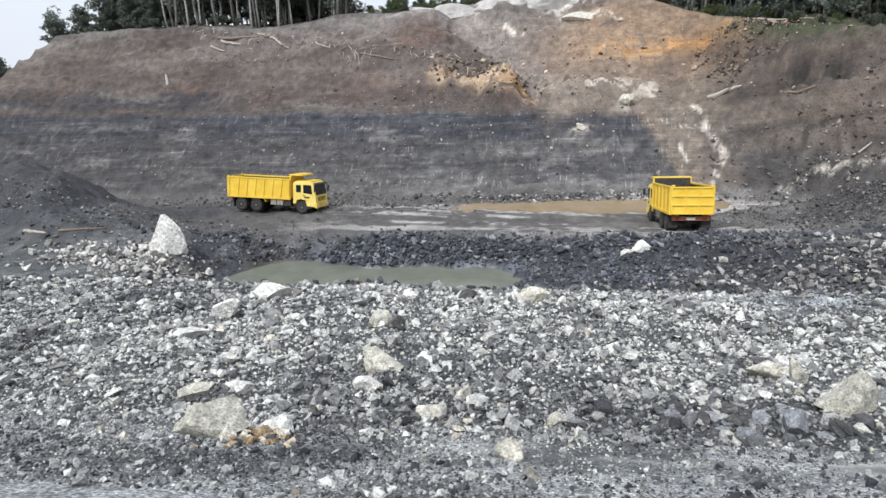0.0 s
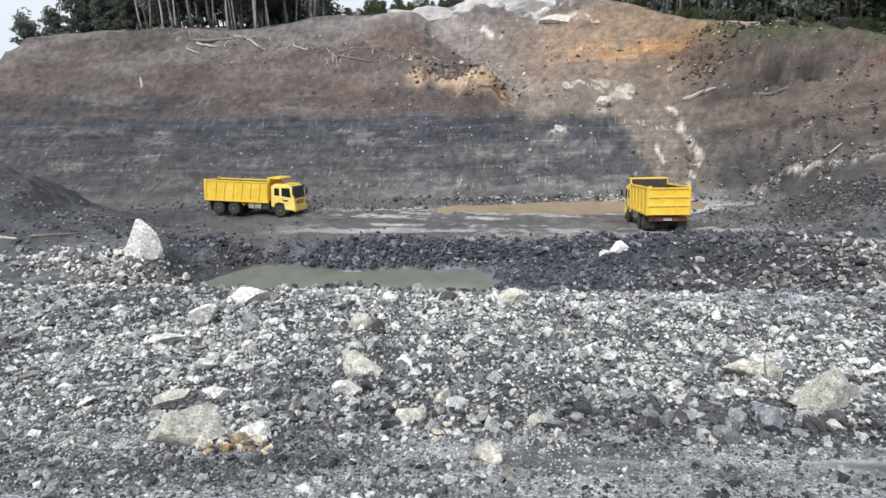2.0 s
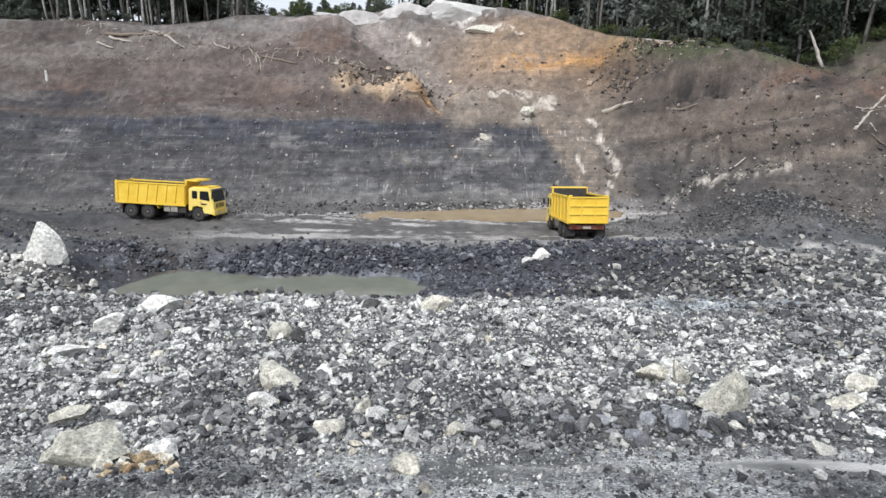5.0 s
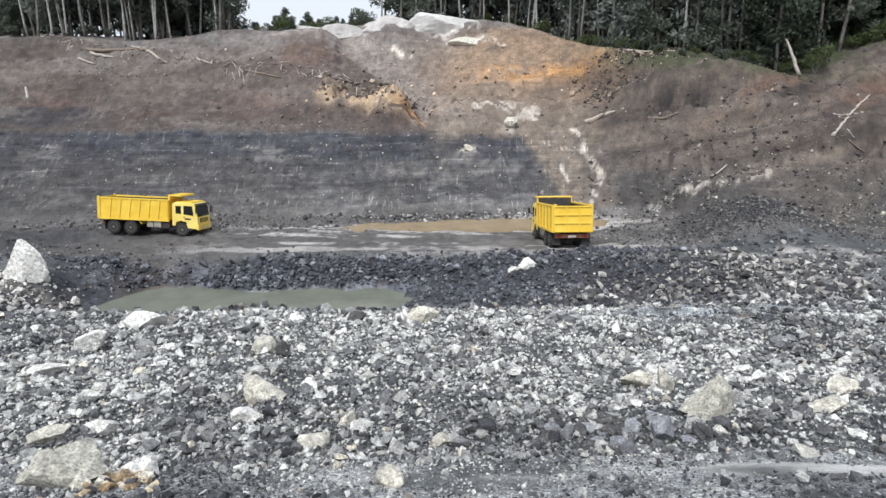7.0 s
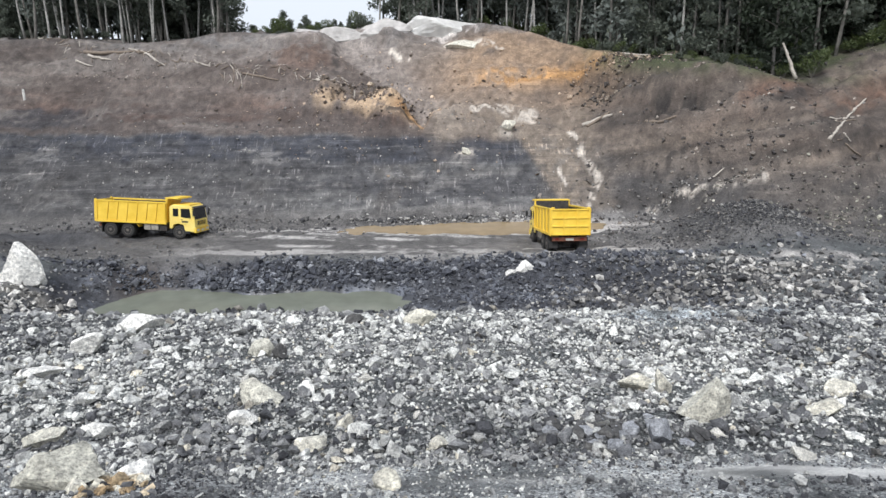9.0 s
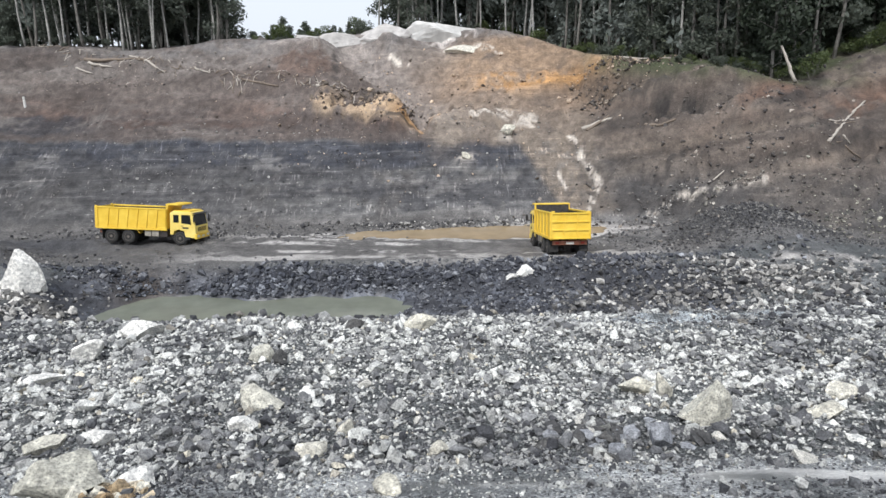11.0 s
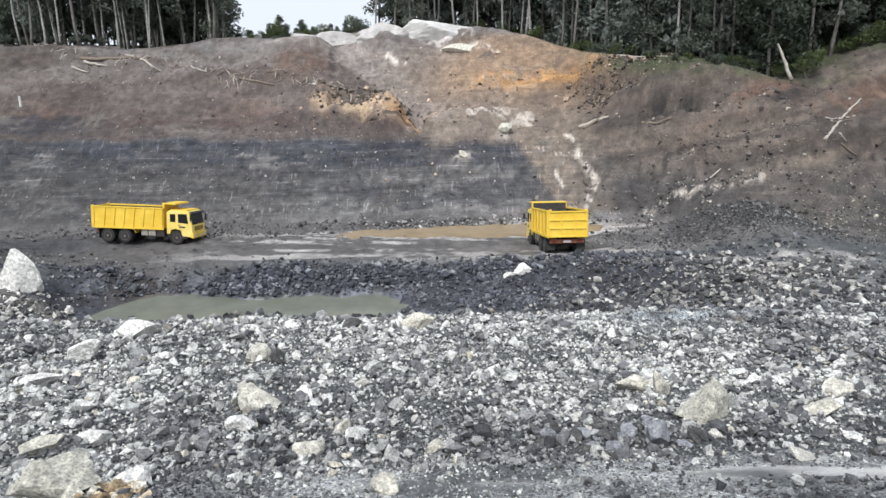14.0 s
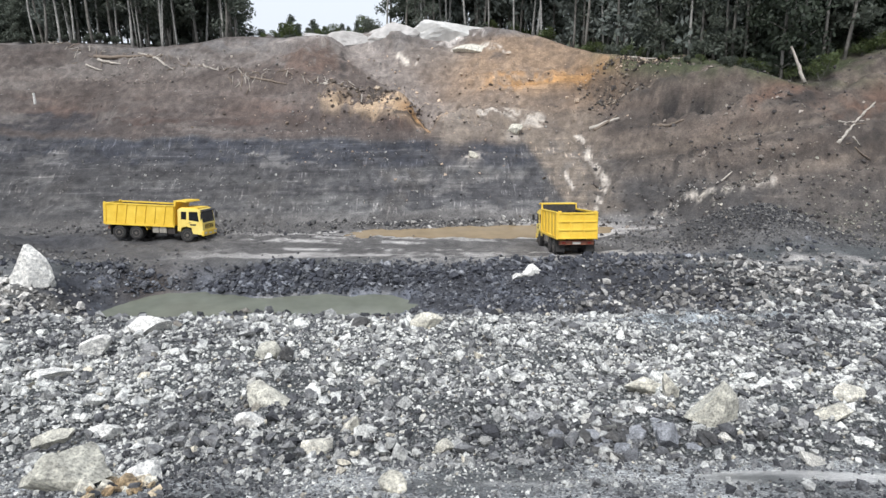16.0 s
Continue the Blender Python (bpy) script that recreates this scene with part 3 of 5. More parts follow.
def add_wheel(truck, x, y, wide, side):
    """side: 1 when the disc faces +x."""
    r = 0.51
    w = wide / 2
    bm = lathe([(-w, 0.30), (-w, r - 0.07), (-w + 0.04, r - 0.015), (-w * 0.5, r), (w * 0.5, r), (w - 0.04, r - 0.015), (w, r - 0.07), (w, 0.30)], 28)
    for i in range(28):
        a = 2 * math.pi * (i + 0.5) / 28
        made = bmesh.ops.create_cube(bm, size=1.0)["verts"]
        turn = Matrix.Rotation(a, 4, "X")
        for v in made:
            v.co = turn @ Vector((v.co.x * wide * 0.86, v.co.y * 0.05, r + v.co.z * 0.03))
    wheel = part("wheel", bm, RUBBER, truck, "black tyre caked with mud")
    wheel.location = (x, y, r)
    s = side * w
    bm = lathe([(s * 0.9, 0.31), (s * 1.02, 0.30), (s * 0.98, 0.25), (s * 0.55, 0.20), (s * 0.55, 0.11), (s * 1.1, 0.10), (s * 1.12, 0.05)], 20)
    for i in range(8):
        a = 2 * math.pi * i / 8
        made = bmesh.ops.create_cube(bm, size=0.035)["verts"]
        for v in made:
            v.co += Vector((s * 0.6, 0.155 * math.cos(a), 0.155 * math.sin(a)))
    part("rim", bm, RIM_STEEL, wheel, "muddy steel rim")


def dump_truck(m, label, slanted):
    """A 6x4 tipper, 8 m long; its nose points to +y and its origin lies on the ground."""
    t = new("dump_truck")
    tagged(t, label, "truck", "dump trucks in the pit")
    # frame
    bm = box(-0.45, -0.35, -3.7, 3.5, 0.72, 0.98)
    add_box(bm, 0.35, 0.45, -3.7, 3.5, 0.72, 0.98)
    for y in (-3.6, -2.4, -1.2, 0.3, 1.6, 3.3):
        add_box(bm, -0.35, 0.35, y - 0.06, y + 0.06, 0.74, 0.92)
    part("chassis", bm, CHASSIS, t)
    for y in (2.38, -1.55, -2.85):
        part("axle", lathe([(-0.95, 0.07), (-0.25, 0.09), (-0.2, 0.2), (0.2, 0.2), (0.25, 0.09), (0.95, 0.07)], 12), CHASSIS, t).location = (0, y, 0.51)
    for side in (-1, 1):
        add_wheel(t, side * 1.03, 2.38, 0.30, side)
        for y in (-1.55, -2.85):
            add_wheel(t, side * 1.08, y, 0.27, side)
            add_wheel(t, side * 0.76, y, 0.27, side)
    # tipping body
    y0, y1, z0, z1, w = -3.95, 1.42, 1.12, 2.72, 1.2
    part("body_floor", box(-w, w, y0 + 0.1, y1, z0, z0 + 0.08), BODY_INSIDE, t)
    bm = box(-0.62, -0.5, y0 + 0.2, y1 - 0.1, 0.985, z0)
    add_box(bm, 0.5, 0.62, y0 + 0.2, y1 - 0.1, 0.985, z0)
    part("subframe", bm, CHASSIS, t)
    for side in (-1, 1):
        a, b = sorted((side * w, side * (w - 0.05)))
        wall = part("side_panel", box(a, b, y0, y1, z0 + 0.002, z1 - 0.1, 0.008), YELLOW_PAINT, t)
        a, b = sorted((side * (w + 0.055), side * (w - 0.07)))
        part("top_rail", box(a, b, y0, y1, z1 - 0.1, z1, 0.02), YELLOW_PAINT, wall)
        part("bottom_rail", box(a, b, y0, y1, z0 - 0.06, z0 + 0.1, 0.02), YELLOW_PAINT, wall)
        count = 8 if slanted else 6
        for i in range(count):
            y = y0 + 0.08 + (y1 - y0 - 0.2) * i / (count - 1)
            lean = 0.16 if slanted and 0 < i < count - 1 else 0.0
            a, b = sorted((side * (w + 0.002), side * (w + 0.06)))
            part("rib", prism([(y - 0.045, z0 + 0.1), (y + 0.045, z0 + 0.1), (y + 0.045 + lean, z1 - 0.1), (y - 0.045 + lean, z1 - 0.1)], a, b), YELLOW_PAINT, wall)
        part("liner", box(*sorted((side * (w - 0.052), side * (w - 0.07))), y0 + 0.06, y1 - 0.06, z0 + 0.08, z1 - 0.12), BODY_INSIDE, wall)
    front = part("front_wall", box(-w, w, y1 - 0.06, y1, z0 + 0.002, z1 + 0.3, 0.01), YELLOW_PAINT, t)
    part("liner", box(-w + 0.08, w - 0.08, y1 - 0.08, y1 - 0.062, z0 + 0.09, z1 + 0.27), BODY_INSIDE, front)
    part("cab_guard", prism([(y1 - 0.10, z1 + 0.302), (y1 - 0.08, z1 + 0.36), (y1 + 0.86, z1 + 0.37), (y1 + 0.92, z1 + 0.26), (y1 + 0.12, z1 + 0.27), (y1 + 0.06, z1 - 0.10), (y1 + 0.003, z1 - 0.10), (y1 + 0.003, z1 + 0.302)], -w - 0.01, w + 0.01, 0.015), YELLOW_PAINT, t, "yellow guard plate over the cab")
    # tailgate with its pressed fields
    gate = part("tailgate", box(-w + 0.002, w - 0.002, y0 - 0.07, y0 - 0.005, z0 - 0.02, z1 - 0.03, 0.01), YELLOW_PAINT, t)
    bands = [z0 - 0.02, z0 + 0.48, z0 + 0.98, z1 - 0.12]
    for z in bands:
        part("rib", box(-w + 0.01, w - 0.01, y0 - 0.13, y0 - 0.072, z, z + 0.09, 0.012), YELLOW_PAINT, gate)
    for x in (-w + 0.01, -0.44, 0.36, w - 0.1):
        for za, zb in zip(bands, bands[1:]):
            part("rib", box(x, x + 0.09, y0 - 0.125, y0 - 0.072, za + 0.09, zb, 0.012), YELLOW_PAINT, gate)
    for x in (-w + 0.12, w - 0.12):
        part("hinge", lathe([(-0.09, 0.05), (0.09, 0.05)], 12), YELLOW_PAINT, gate).location = (x, y0 - 0.06, z1 + 0.02)
    # rear end
    part("rear_crossmember", box(-1.05, 1.05, y0 + 0.15, y0 + 0.3, 0.72, 0.98, 0.015), PRIMER, t, "rust-red rear crossmember")
    for side in (-1, 1):
        part("tail_lamp", box(side * 0.78 - 0.11, side * 0.78 + 0.11, y0 + 0.1, y0 + 0.148, 0.79, 0.91, 0.01), LENS_RED, t, "red tail lamp")
        part("mud_flap", box(side * 0.92 - 0.26, side * 0.92 + 0.26, y0 + 0.42, y0 + 0.45, 0.28, 0.95), RUBBER, t, "black rubber mud flap")
    part("plate", box(-0.24, 0.24, y0 + 0.12, y0 + 0.148, 0.76, 0.9), PLATE, t, "pale blank plate")
    # between the axles
    for side in (-1, 1):
        a, b = sorted((side * 0.55, side * 1.12))
        part("fuel_tank", box(a, b, -0.35, 0.75, 0.58, 1.04, 0.06), TANK, t, "dull pale steel tank")
        part("tank_strap", box(a - 0.01, b + 0.01, 0.15, 0.22, 0.57, 1.05, 0.01), CHASSIS, t)
        part("tool_box", box(a, b, 0.86, 1.4, 0.56, 1.0, 0.02), CHASSIS, t)
        part("mudguard", prism([(-3.55, 0.98), (-3.45, 1.06), (-2.2, 1.08), (-0.95, 1.06), (-0.75, 0.78), (-0.7, 0.78), (-0.9, 1.09), (-2.2, 1.11), (-3.47, 1.09), (-3.58, 0.99)], a, b), YELLOW_PAINT, t)
    part("lift_ram", tube([(0, 1.2, 0.95), (0, 1.28, 1.7), (0, 1.3, 2.4)], [0.11, 0.1, 0.08], 12), CHASSIS, t)
    # cab, its depth drawn in by a fifth
    first = set(bpy.data.objects)
    c = 1.17
    shell = prism([(1.62, 0.78), (1.92, 0.78), (2.0, 1.06), (2.45, 1.16), (2.92, 1.06), (3.02, 0.62), (3.94, 0.55), (4.0, 0.95), (3.97, 1.45), (3.72, 2.38), (3.5, 2.52), (1.85, 2.54), (1.62, 2.4)], -c, c, 0.05)
    cab = part("cab", shell, CAB_PAINT, t)
    # inclined windscreen
    n = Vector((0, 2.38 - 1.45, 3.97 - 3.72)).normalized()
    def on_front(k, out):
        return 3.97 - 0.25 * k + n.y * out, 1.45 + 0.93 * k + n.z * out
    part("windscreen", prism([on_front(0.06, 0.0), on_front(0.06, 0.012), on_front(0.93, 0.012), on_front(0.93, 0.0)], -c + 0.11, c - 0.11), CAB_GLASS, cab, "dark windscreen")
    part("sun_visor", prism([(3.72, 2.42), (4.0, 2.36), (4.01, 2.39), (3.73, 2.47)], -c + 0.05, c - 0.05), BLACK, cab, "black sun visor")
    for x in (-0.45, 0.4):
        part("wiper", tube([(x, 4.01, 1.48), (x + 0.3, 3.93, 1.86)], [0.012, 0.01], 5), BLACK, cab)
    part("roof_panel", box(-c + 0.12, c - 0.12, 1.9, 3.45, 2.52, 2.6, 0.03), YELLOW_PAINT, cab)
    part("grille", box(-0.72, 0.72, 3.965, 4.03, 1.05, 1.36, 0.02), BLACK, cab, "black grille")
    for z in (1.1, 1.19, 1.28):
        part("grille_bar", box(-0.68, 0.68, 4.031, 4.05, z, z + 0.03), YELLOW_PAINT, cab)
    bumper = part("bumper", box(-c - 0.02, c + 0.02, 3.9, 4.12, 0.5, 0.88, 0.04), YELLOW_PAINT, cab)
    part("number_plate", box(-0.24, 0.24, 4.122, 4.135, 0.6, 0.74), PLATE, bumper, "pale blank plate")
    for side in (-1, 1):
        part("headlight", box(side * 0.85 - 0.2, side * 0.85 + 0.2, 4.1, 4.14, 0.62, 0.8, 0.02), LENS_CLEAR, bumper, "clear headlight")
        door = part("door", box(*sorted((side * (c + 0.001), side * (c + 0.02))), 2.62, 3.62, 1.12, 2.4, 0.006), CAB_PAINT, cab)
        part("window", prism([(2.7, 1.66), (3.62, 1.58), (3.5, 2.3), (2.7, 2.3)], *sorted((side * (c + 0.021), side * (c + 0.03)))), CAB_GLASS, door, "dark side window")
        part("handle", box(*sorted((side * (c + 0.021), side * (c + 0.05))), 2.7, 2.86, 1.44, 1.49, 0.005), BLACK, door, "black handle")
        part("lettering", box(*sorted((side * (c + 0.021), side * (c + 0.025))), 2.8, 3.35, 1.26, 1.38), BLACK, door, "dark illegible lettering bar")
        part("rear_window", box(*sorted((side * (c + 0.001), side * (c + 0.008))), 1.95, 2.45, 1.7, 2.28, 0.003), CAB_GLASS, cab, "dark quarter window")
        part("step", box(*sorted((side * (c - 0.1), side * (c + 0.03))), 3.08, 3.5, 0.42, 0.62, 0.02), BLACK, cab)
        arm = part("mirror_arm", tube([(side * c, 3.72, 2.3), (side * (c + 0.22), 3.95, 2.28), (side * (c + 0.22), 3.95, 1.72), (side * c, 3.85, 1.66)], [0.016] * 4, 6), BLACK, cab)
        part("mirror", box(side * (c + 0.22) - 0.09, side * (c + 0.22) + 0.09, 3.92, 3.99, 1.8, 2.2, 0.02), BLACK, arm, "black wing mirror")
    for ob in set(bpy.data.objects) - first:
        for v in ob.data.vertices:
            v.co.y = 1.62 + (v.co.y - 1.62) * 0.82
    t.matrix_world = m
    return t


def settle(x, y, turn, along=3.0):
    """Pose on the ground, tipped to suit it."""
    c, s = math.cos(radians(turn)), math.sin(radians(turn))
    def z(f, r):
        return float(height(np.array([x + r * c - f * s]), np.array([y + r * s + f * c]))[0])
    front, back = (z(2.45, -1) + z(2.45, 1)) / 2, (z(-2.2, -1) + z(-2.2, 1)) / 2
    left, right = (z(2.4, -1) + z(-2.2, -1)) / 2, (z(2.4, 1) + z(-2.2, 1)) / 2
    pitch, bank = math.degrees(math.atan2(front - back, 4.65)), math.degrees(math.atan2(left - right, 2.0))
    return pose(x, y, (front + back) / 2 - 0.03, 0, 0, turn) @ pose(0, 0, 0, pitch, bank, 0)


dump_truck(settle(7.4, 40.9, 2.0), "yellow six-wheel dump truck seen tail-on beside a muddy puddle", False)
dump_truck(settle(-22.3, 47.4, -92.0) @ pose(0, 0, 0.05, -2.0, -7.0, 0), "yellow dump truck with ribbed tipping body crossing the pit floor", True)


# ---------------------------------------------------------------- water
def water_material(name, colour):
    m, t, b = material(name, 0.12)
    n = noise_tex(t, 0.6, 4)
    t.links.new(ramp(t, n, [(0.3, tuple(c * 0.85 for c in colour)), (0.7, tuple(c * 1.15 for c in colour))]), b.inputs["Base Color"])
    relief(t, b, noise_tex(t, 5.0, 3), 0.12, 0.02)
    return m


def water(name, x0, x1, y0, y1, z, mat, label):
    bm = bmesh.new()
    bmesh.ops.create_grid(bm, x_segments=12, y_segments=6, size=0.5)
    for v in bm.verts:
        v.co = Vector((x0 + (v.co.x + 0.5) * (x1 - x0), y0 + (v.co.y + 0.5) * (y1 - y0), z))
    return tagged(link(name, bm, mat), label, "water", kind="structure")


water("water_pond", -22, 16, 23.5, 36, WATER, water_material("murky_grey_water", (0.17, 0.18, 0.145)), "still murky grey-green pond below a coal bank")
water("water_puddle", -9, 18, 40, 53, PUDDLE, water_material("muddy_brown_water", (0.33, 0.25, 0.15)), "shallow muddy brown puddle along the pit face")


# ---------------------------------------------------------------- stones
def stone_material(name, source):
    m, t, b = material(name, 0.9)
    if source == "tone":
        a = t.nodes.new("ShaderNodeAttribute")
        a.attribute_name = "tone"
        c = a.outputs["Color"]
    else:
        c = ramp(t, t.nodes.new("ShaderNodeObjectInfo").outputs["Random"], source)
    big, fine = noise_tex(t, 6.5, 6, 0.65), noise_tex(t, 30.0, 8, 0.7)
    c = mix(t, "MULTIPLY", 1.0, c, ramp(t, big, [(0.34, (0.5, 0.5, 0.51)), (0.66, (1.3, 1.29, 1.27))]))
    c = mix(t, "MULTIPLY", 1.0, c, ramp(t, fine, [(0.36, (0.42, 0.42, 0.43)), (0.5, (1, 1, 1)), (0.64, (1.35, 1.34, 1.32))]))
    t.links.new(c, b.inputs["Base Color"])
    relief(t, b, fine, 0.7, 0.02)
    return m


STONE_TONES = [(0.0, (0.10, 0.10, 0.105)), (0.35, (0.22, 0.22, 0.225)), (0.65, (0.42, 0.415, 0.39)), (1.0, (0.68, 0.66, 0.60))]
STONE = stone_material("mixed_grey_stone", STONE_TONES)
RUBBLE = stone_material("mixed_rubble", "tone")
PALE_ROCK = stone_material("pale_limestone", [(0.0, (0.72, 0.71, 0.67)), (1.0, (0.82, 0.81, 0.77))])
CREAM_ROCK = stone_material("cream_mudstone", [(0.0, (0.58, 0.555, 0.47)), (1.0, (0.68, 0.655, 0.57))])
TAN_ROCK = stone_material("grey_tan_mudstone", [(0.0, (0.46, 0.45, 0.39)), (1.0, (0.54, 0.525, 0.455))])
GREY_ROCK = stone_material("blue_grey_slate", [(0.0, (0.24, 0.25, 0.27)), (1.0, (0.30, 0.31, 0.33))])
DARK_ROCK = stone_material("dark_coaly_rock", [(0.0, (0.07, 0.07, 0.072)), (1.0, (0.10, 0.098, 0.095))])
OCHRE_ROCK = stone_material("ochre_stained_rock", [(0.0, (0.27, 0.19, 0.105)), (0.5, (0.44, 0.345, 0.22)), (1.0, (0.64, 0.57, 0.44))])
CAP_ROCK = plain("weathered_pale_sandstone", (0.46, 0.44, 0.42), 0.9, 0, 0.3, 0.9, 0.1)
WHITE_CAP = plain("white_weathered_rock", (0.60, 0.59, 0.565), 0.9, 0, 0.25, 0.7, 0.1)


def hull_shape(rng, points):
    bm = bmesh.new()
    p = rng.normal(size=(points, 3))
    p /= np.linalg.norm(p, axis=1)[:, None]
    p *= rng.uniform(0.7, 1.0, (points, 1))
    for q in p:
        bm.verts.new(q)
    res = bmesh.ops.convex_hull(bm, input=bm.verts)
    loose = [v for v in bm.verts if not v.link_faces]
    bmesh.ops.delete(bm, geom=loose, context="VERTS")
    bmesh.ops.triangulate(bm, faces=bm.faces)
    bm.verts.index_update()
    v = np.array([tuple(q.co) for q in bm.verts])
    f = np.array([[w.index for w in q.verts] for q in bm.faces])
    bm.free()
    return v, f


rng = np.random.default_rng(11)
SHAPES = [hull_shape(rng, n) for n in (6, 7, 7, 8, 8, 9, 9, 10, 10, 11, 12, 13)]


def turns(rng, n):
    """n random rotations that lean mostly flat."""
    a, b, c = rng.uniform(0, 2 * np.pi, n), rng.normal(0, 0.45, n), rng.normal(0, 0.45, n)
    ca, sa, cb, sb, cc, sc = np.cos(a), np.sin(a), np.cos(b), np.sin(b), np.cos(c), np.sin(c)
    o, i = np.zeros(n), np.ones(n)
    rz = np.stack([ca, -sa, o, sa, ca, o, o, o, i], -1).reshape(n, 3, 3)
    ry = np.stack([cb, o, sb, o, i, o, -sb, o, cb], -1).reshape(n, 3, 3)
    rx = np.stack([i, o, o, o, cc, -sc, o, sc, cc], -1).reshape(n, 3, 3)
    return ry @ rx @ rz


def tone_of(rng, x, y, n):
    """Base colours of stones: patches of coaly, grey and chalky ones."""
    px, py = x / K, y / K
    patch = 0.5 * fbm(px * 0.35, py * 0.35, 3, 200) + 0.5 * fbm(px * 1.3, py * 1.3, 3, 201) - 0.2 * step(7.0, 6.2, py)
    patch = patch - 0.65 * bump(px, py, 2.4, 7.6, 1.9, 0.7) - 0.35 * bump(px, py, 0.6, 8.6, 1.4, 0.8) + 0.2 * bump(px, py, 3.5, 13, 5, 4) - 0.16 * step(5, 8, px) + 0.42 * bump(px, py, -4, 12, 4.2, 3.6) + 0.22 * bump(px, py, 1.5, 14.5, 4.0, 3.0)
    patch = patch - 0.6 * step(19.5, 21.5, py) * step(9, 7, px) - 1.5 * bump(px, py, 7.6, 27.4, 1.2, 1.6)
    u = np.clip(0.09 + 0.92 * rng.uniform(0, 1, n) + 0.62 * patch, 0, 1)
    at = np.array([0, 0.22, 0.50, 0.72, 0.88, 1.0])
    r = np.interp(u, at, [0.042, 0.10, 0.25, 0.435, 0.59, 0.74])
    g = np.interp(u, at, [0.042, 0.10, 0.246, 0.428, 0.58, 0.725])
    b = np.interp(u, at, [0.048, 0.108, 0.247, 0.41, 0.555, 0.69])
    warm = (rng.uniform(0, 1, n) < 0.03)[:, None]
    c = np.stack([r * 0.975, g, b], -1)
    return np.where(warm, c * np.array([1.03, 0.95, 0.82]), c)


def stone_field(name, x, y, size, rng, label, tones, sink=0.2):
    """One mesh of many angular stones lying at x, y."""
    n = len(x)
    z = height(x, y)
    kind = rng.integers(0, len(SHAPES), n)
    scale = size[:, None] * np.stack([rng.uniform(0.8, 1.35, n), rng.uniform(0.7, 1.1, n), rng.uniform(0.6, 1.0, n)], -1) / 2
    rot = turns(rng, n)
    vs, fs, cs, base = [], [], [], 0
    for k, (v, f) in enumerate(SHAPES):
        i = np.where(kind == k)[0]
        if not len(i):
            continue
        p = np.einsum("nij,nvj->nvi", rot[i], v[None] * scale[i][:, None, :])
        p += np.stack([x[i], y[i], z[i] + sink * size[i]], -1)[:, None, :]
        vs.append(p.reshape(-1, 3))
        fs.append((f[None] + (base + np.arange(len(i)) * len(v))[:, None, None]).reshape(-1, 3))
        cs.append(np.repeat(tones[i], len(v), 0))
        base += len(i) * len(v)
    vs, fs, cs = np.concatenate(vs), np.concatenate(fs), np.concatenate(cs)
    me = bpy.data.meshes.new(name)
    me.vertices.add(len(vs))
    me.vertices.foreach_set("co", vs.ravel())
    me.loops.add(fs.size)
    me.loops.foreach_set("vertex_index", fs.ravel())
    me.polygons.add(len(fs))
    me.polygons.foreach_set("loop_start", np.arange(0, fs.size, 3))
    me.update(calc_edges=True)
    a = me.attributes.new("tone", "FLOAT_COLOR", "POINT")
    a.data.foreach_set("color", np.concatenate([cs, np.ones((len(cs), 1))], 1).ravel())
    me.shade_flat()
    me.materials.append(RUBBLE)
    ob = new(name, me)
    ob.parent = GROUND
    return tagged(ob, label, kind="stuff")


def slope_rubble():
    rng = np.random.default_rng(21)
    n = 150000
    y = 3.8 + 22.7 * rng.uniform(0, 1, n) ** 1.2
    half = 0.85 * y + 3.0
    x = rng.uniform(-1.25, 0.95, n) * half
    size = np.clip(0.052 * rng.uniform(0.003, 1, n) ** -0.35, 0.052, 0.34) * (0.7 + 0.045 * y)
    keep = np.ones(n, bool)
    # the crushed track keeps few stones, the pond's edge loses them
    track = step(7.9, 7.0, y + 0.5 * vnoise(x * 0.6, 0.3, 50))
    keep &= rng.uniform(0, 1, n) > 0.45 * track * step(-3.5, 0.5, x)
    size = size * (1 - 0.4 * track)
    keep &= rng.uniform(0, 1, n) > 1.1 * silt_track(x / K, y / K)
    silt = np.clip(1.5 * bump(x / K, y / K, 8.6, 18.9, 3.6, 1.4, 12), 0, 1)
    keep &= rng.uniform(0, 1, n) > 0.72 * silt
    size = size * (1 - 0.3 * silt)
    keep &= height(x, y) > WATER + 0.15
    keep &= (y < 24.2) | (x > 8)
    keep &= rng.uniform(0, 1, n) < 0.72 + 0.6 * fbm(x * 0.5, y * 0.5, 3, 210)
    x, y, size = x[keep], y[keep], size[keep]
    return stone_field("rubble", x, y, size, rng, "loose grey and chalky rubble with coaly grit", tone_of(rng, x, y, len(x)))


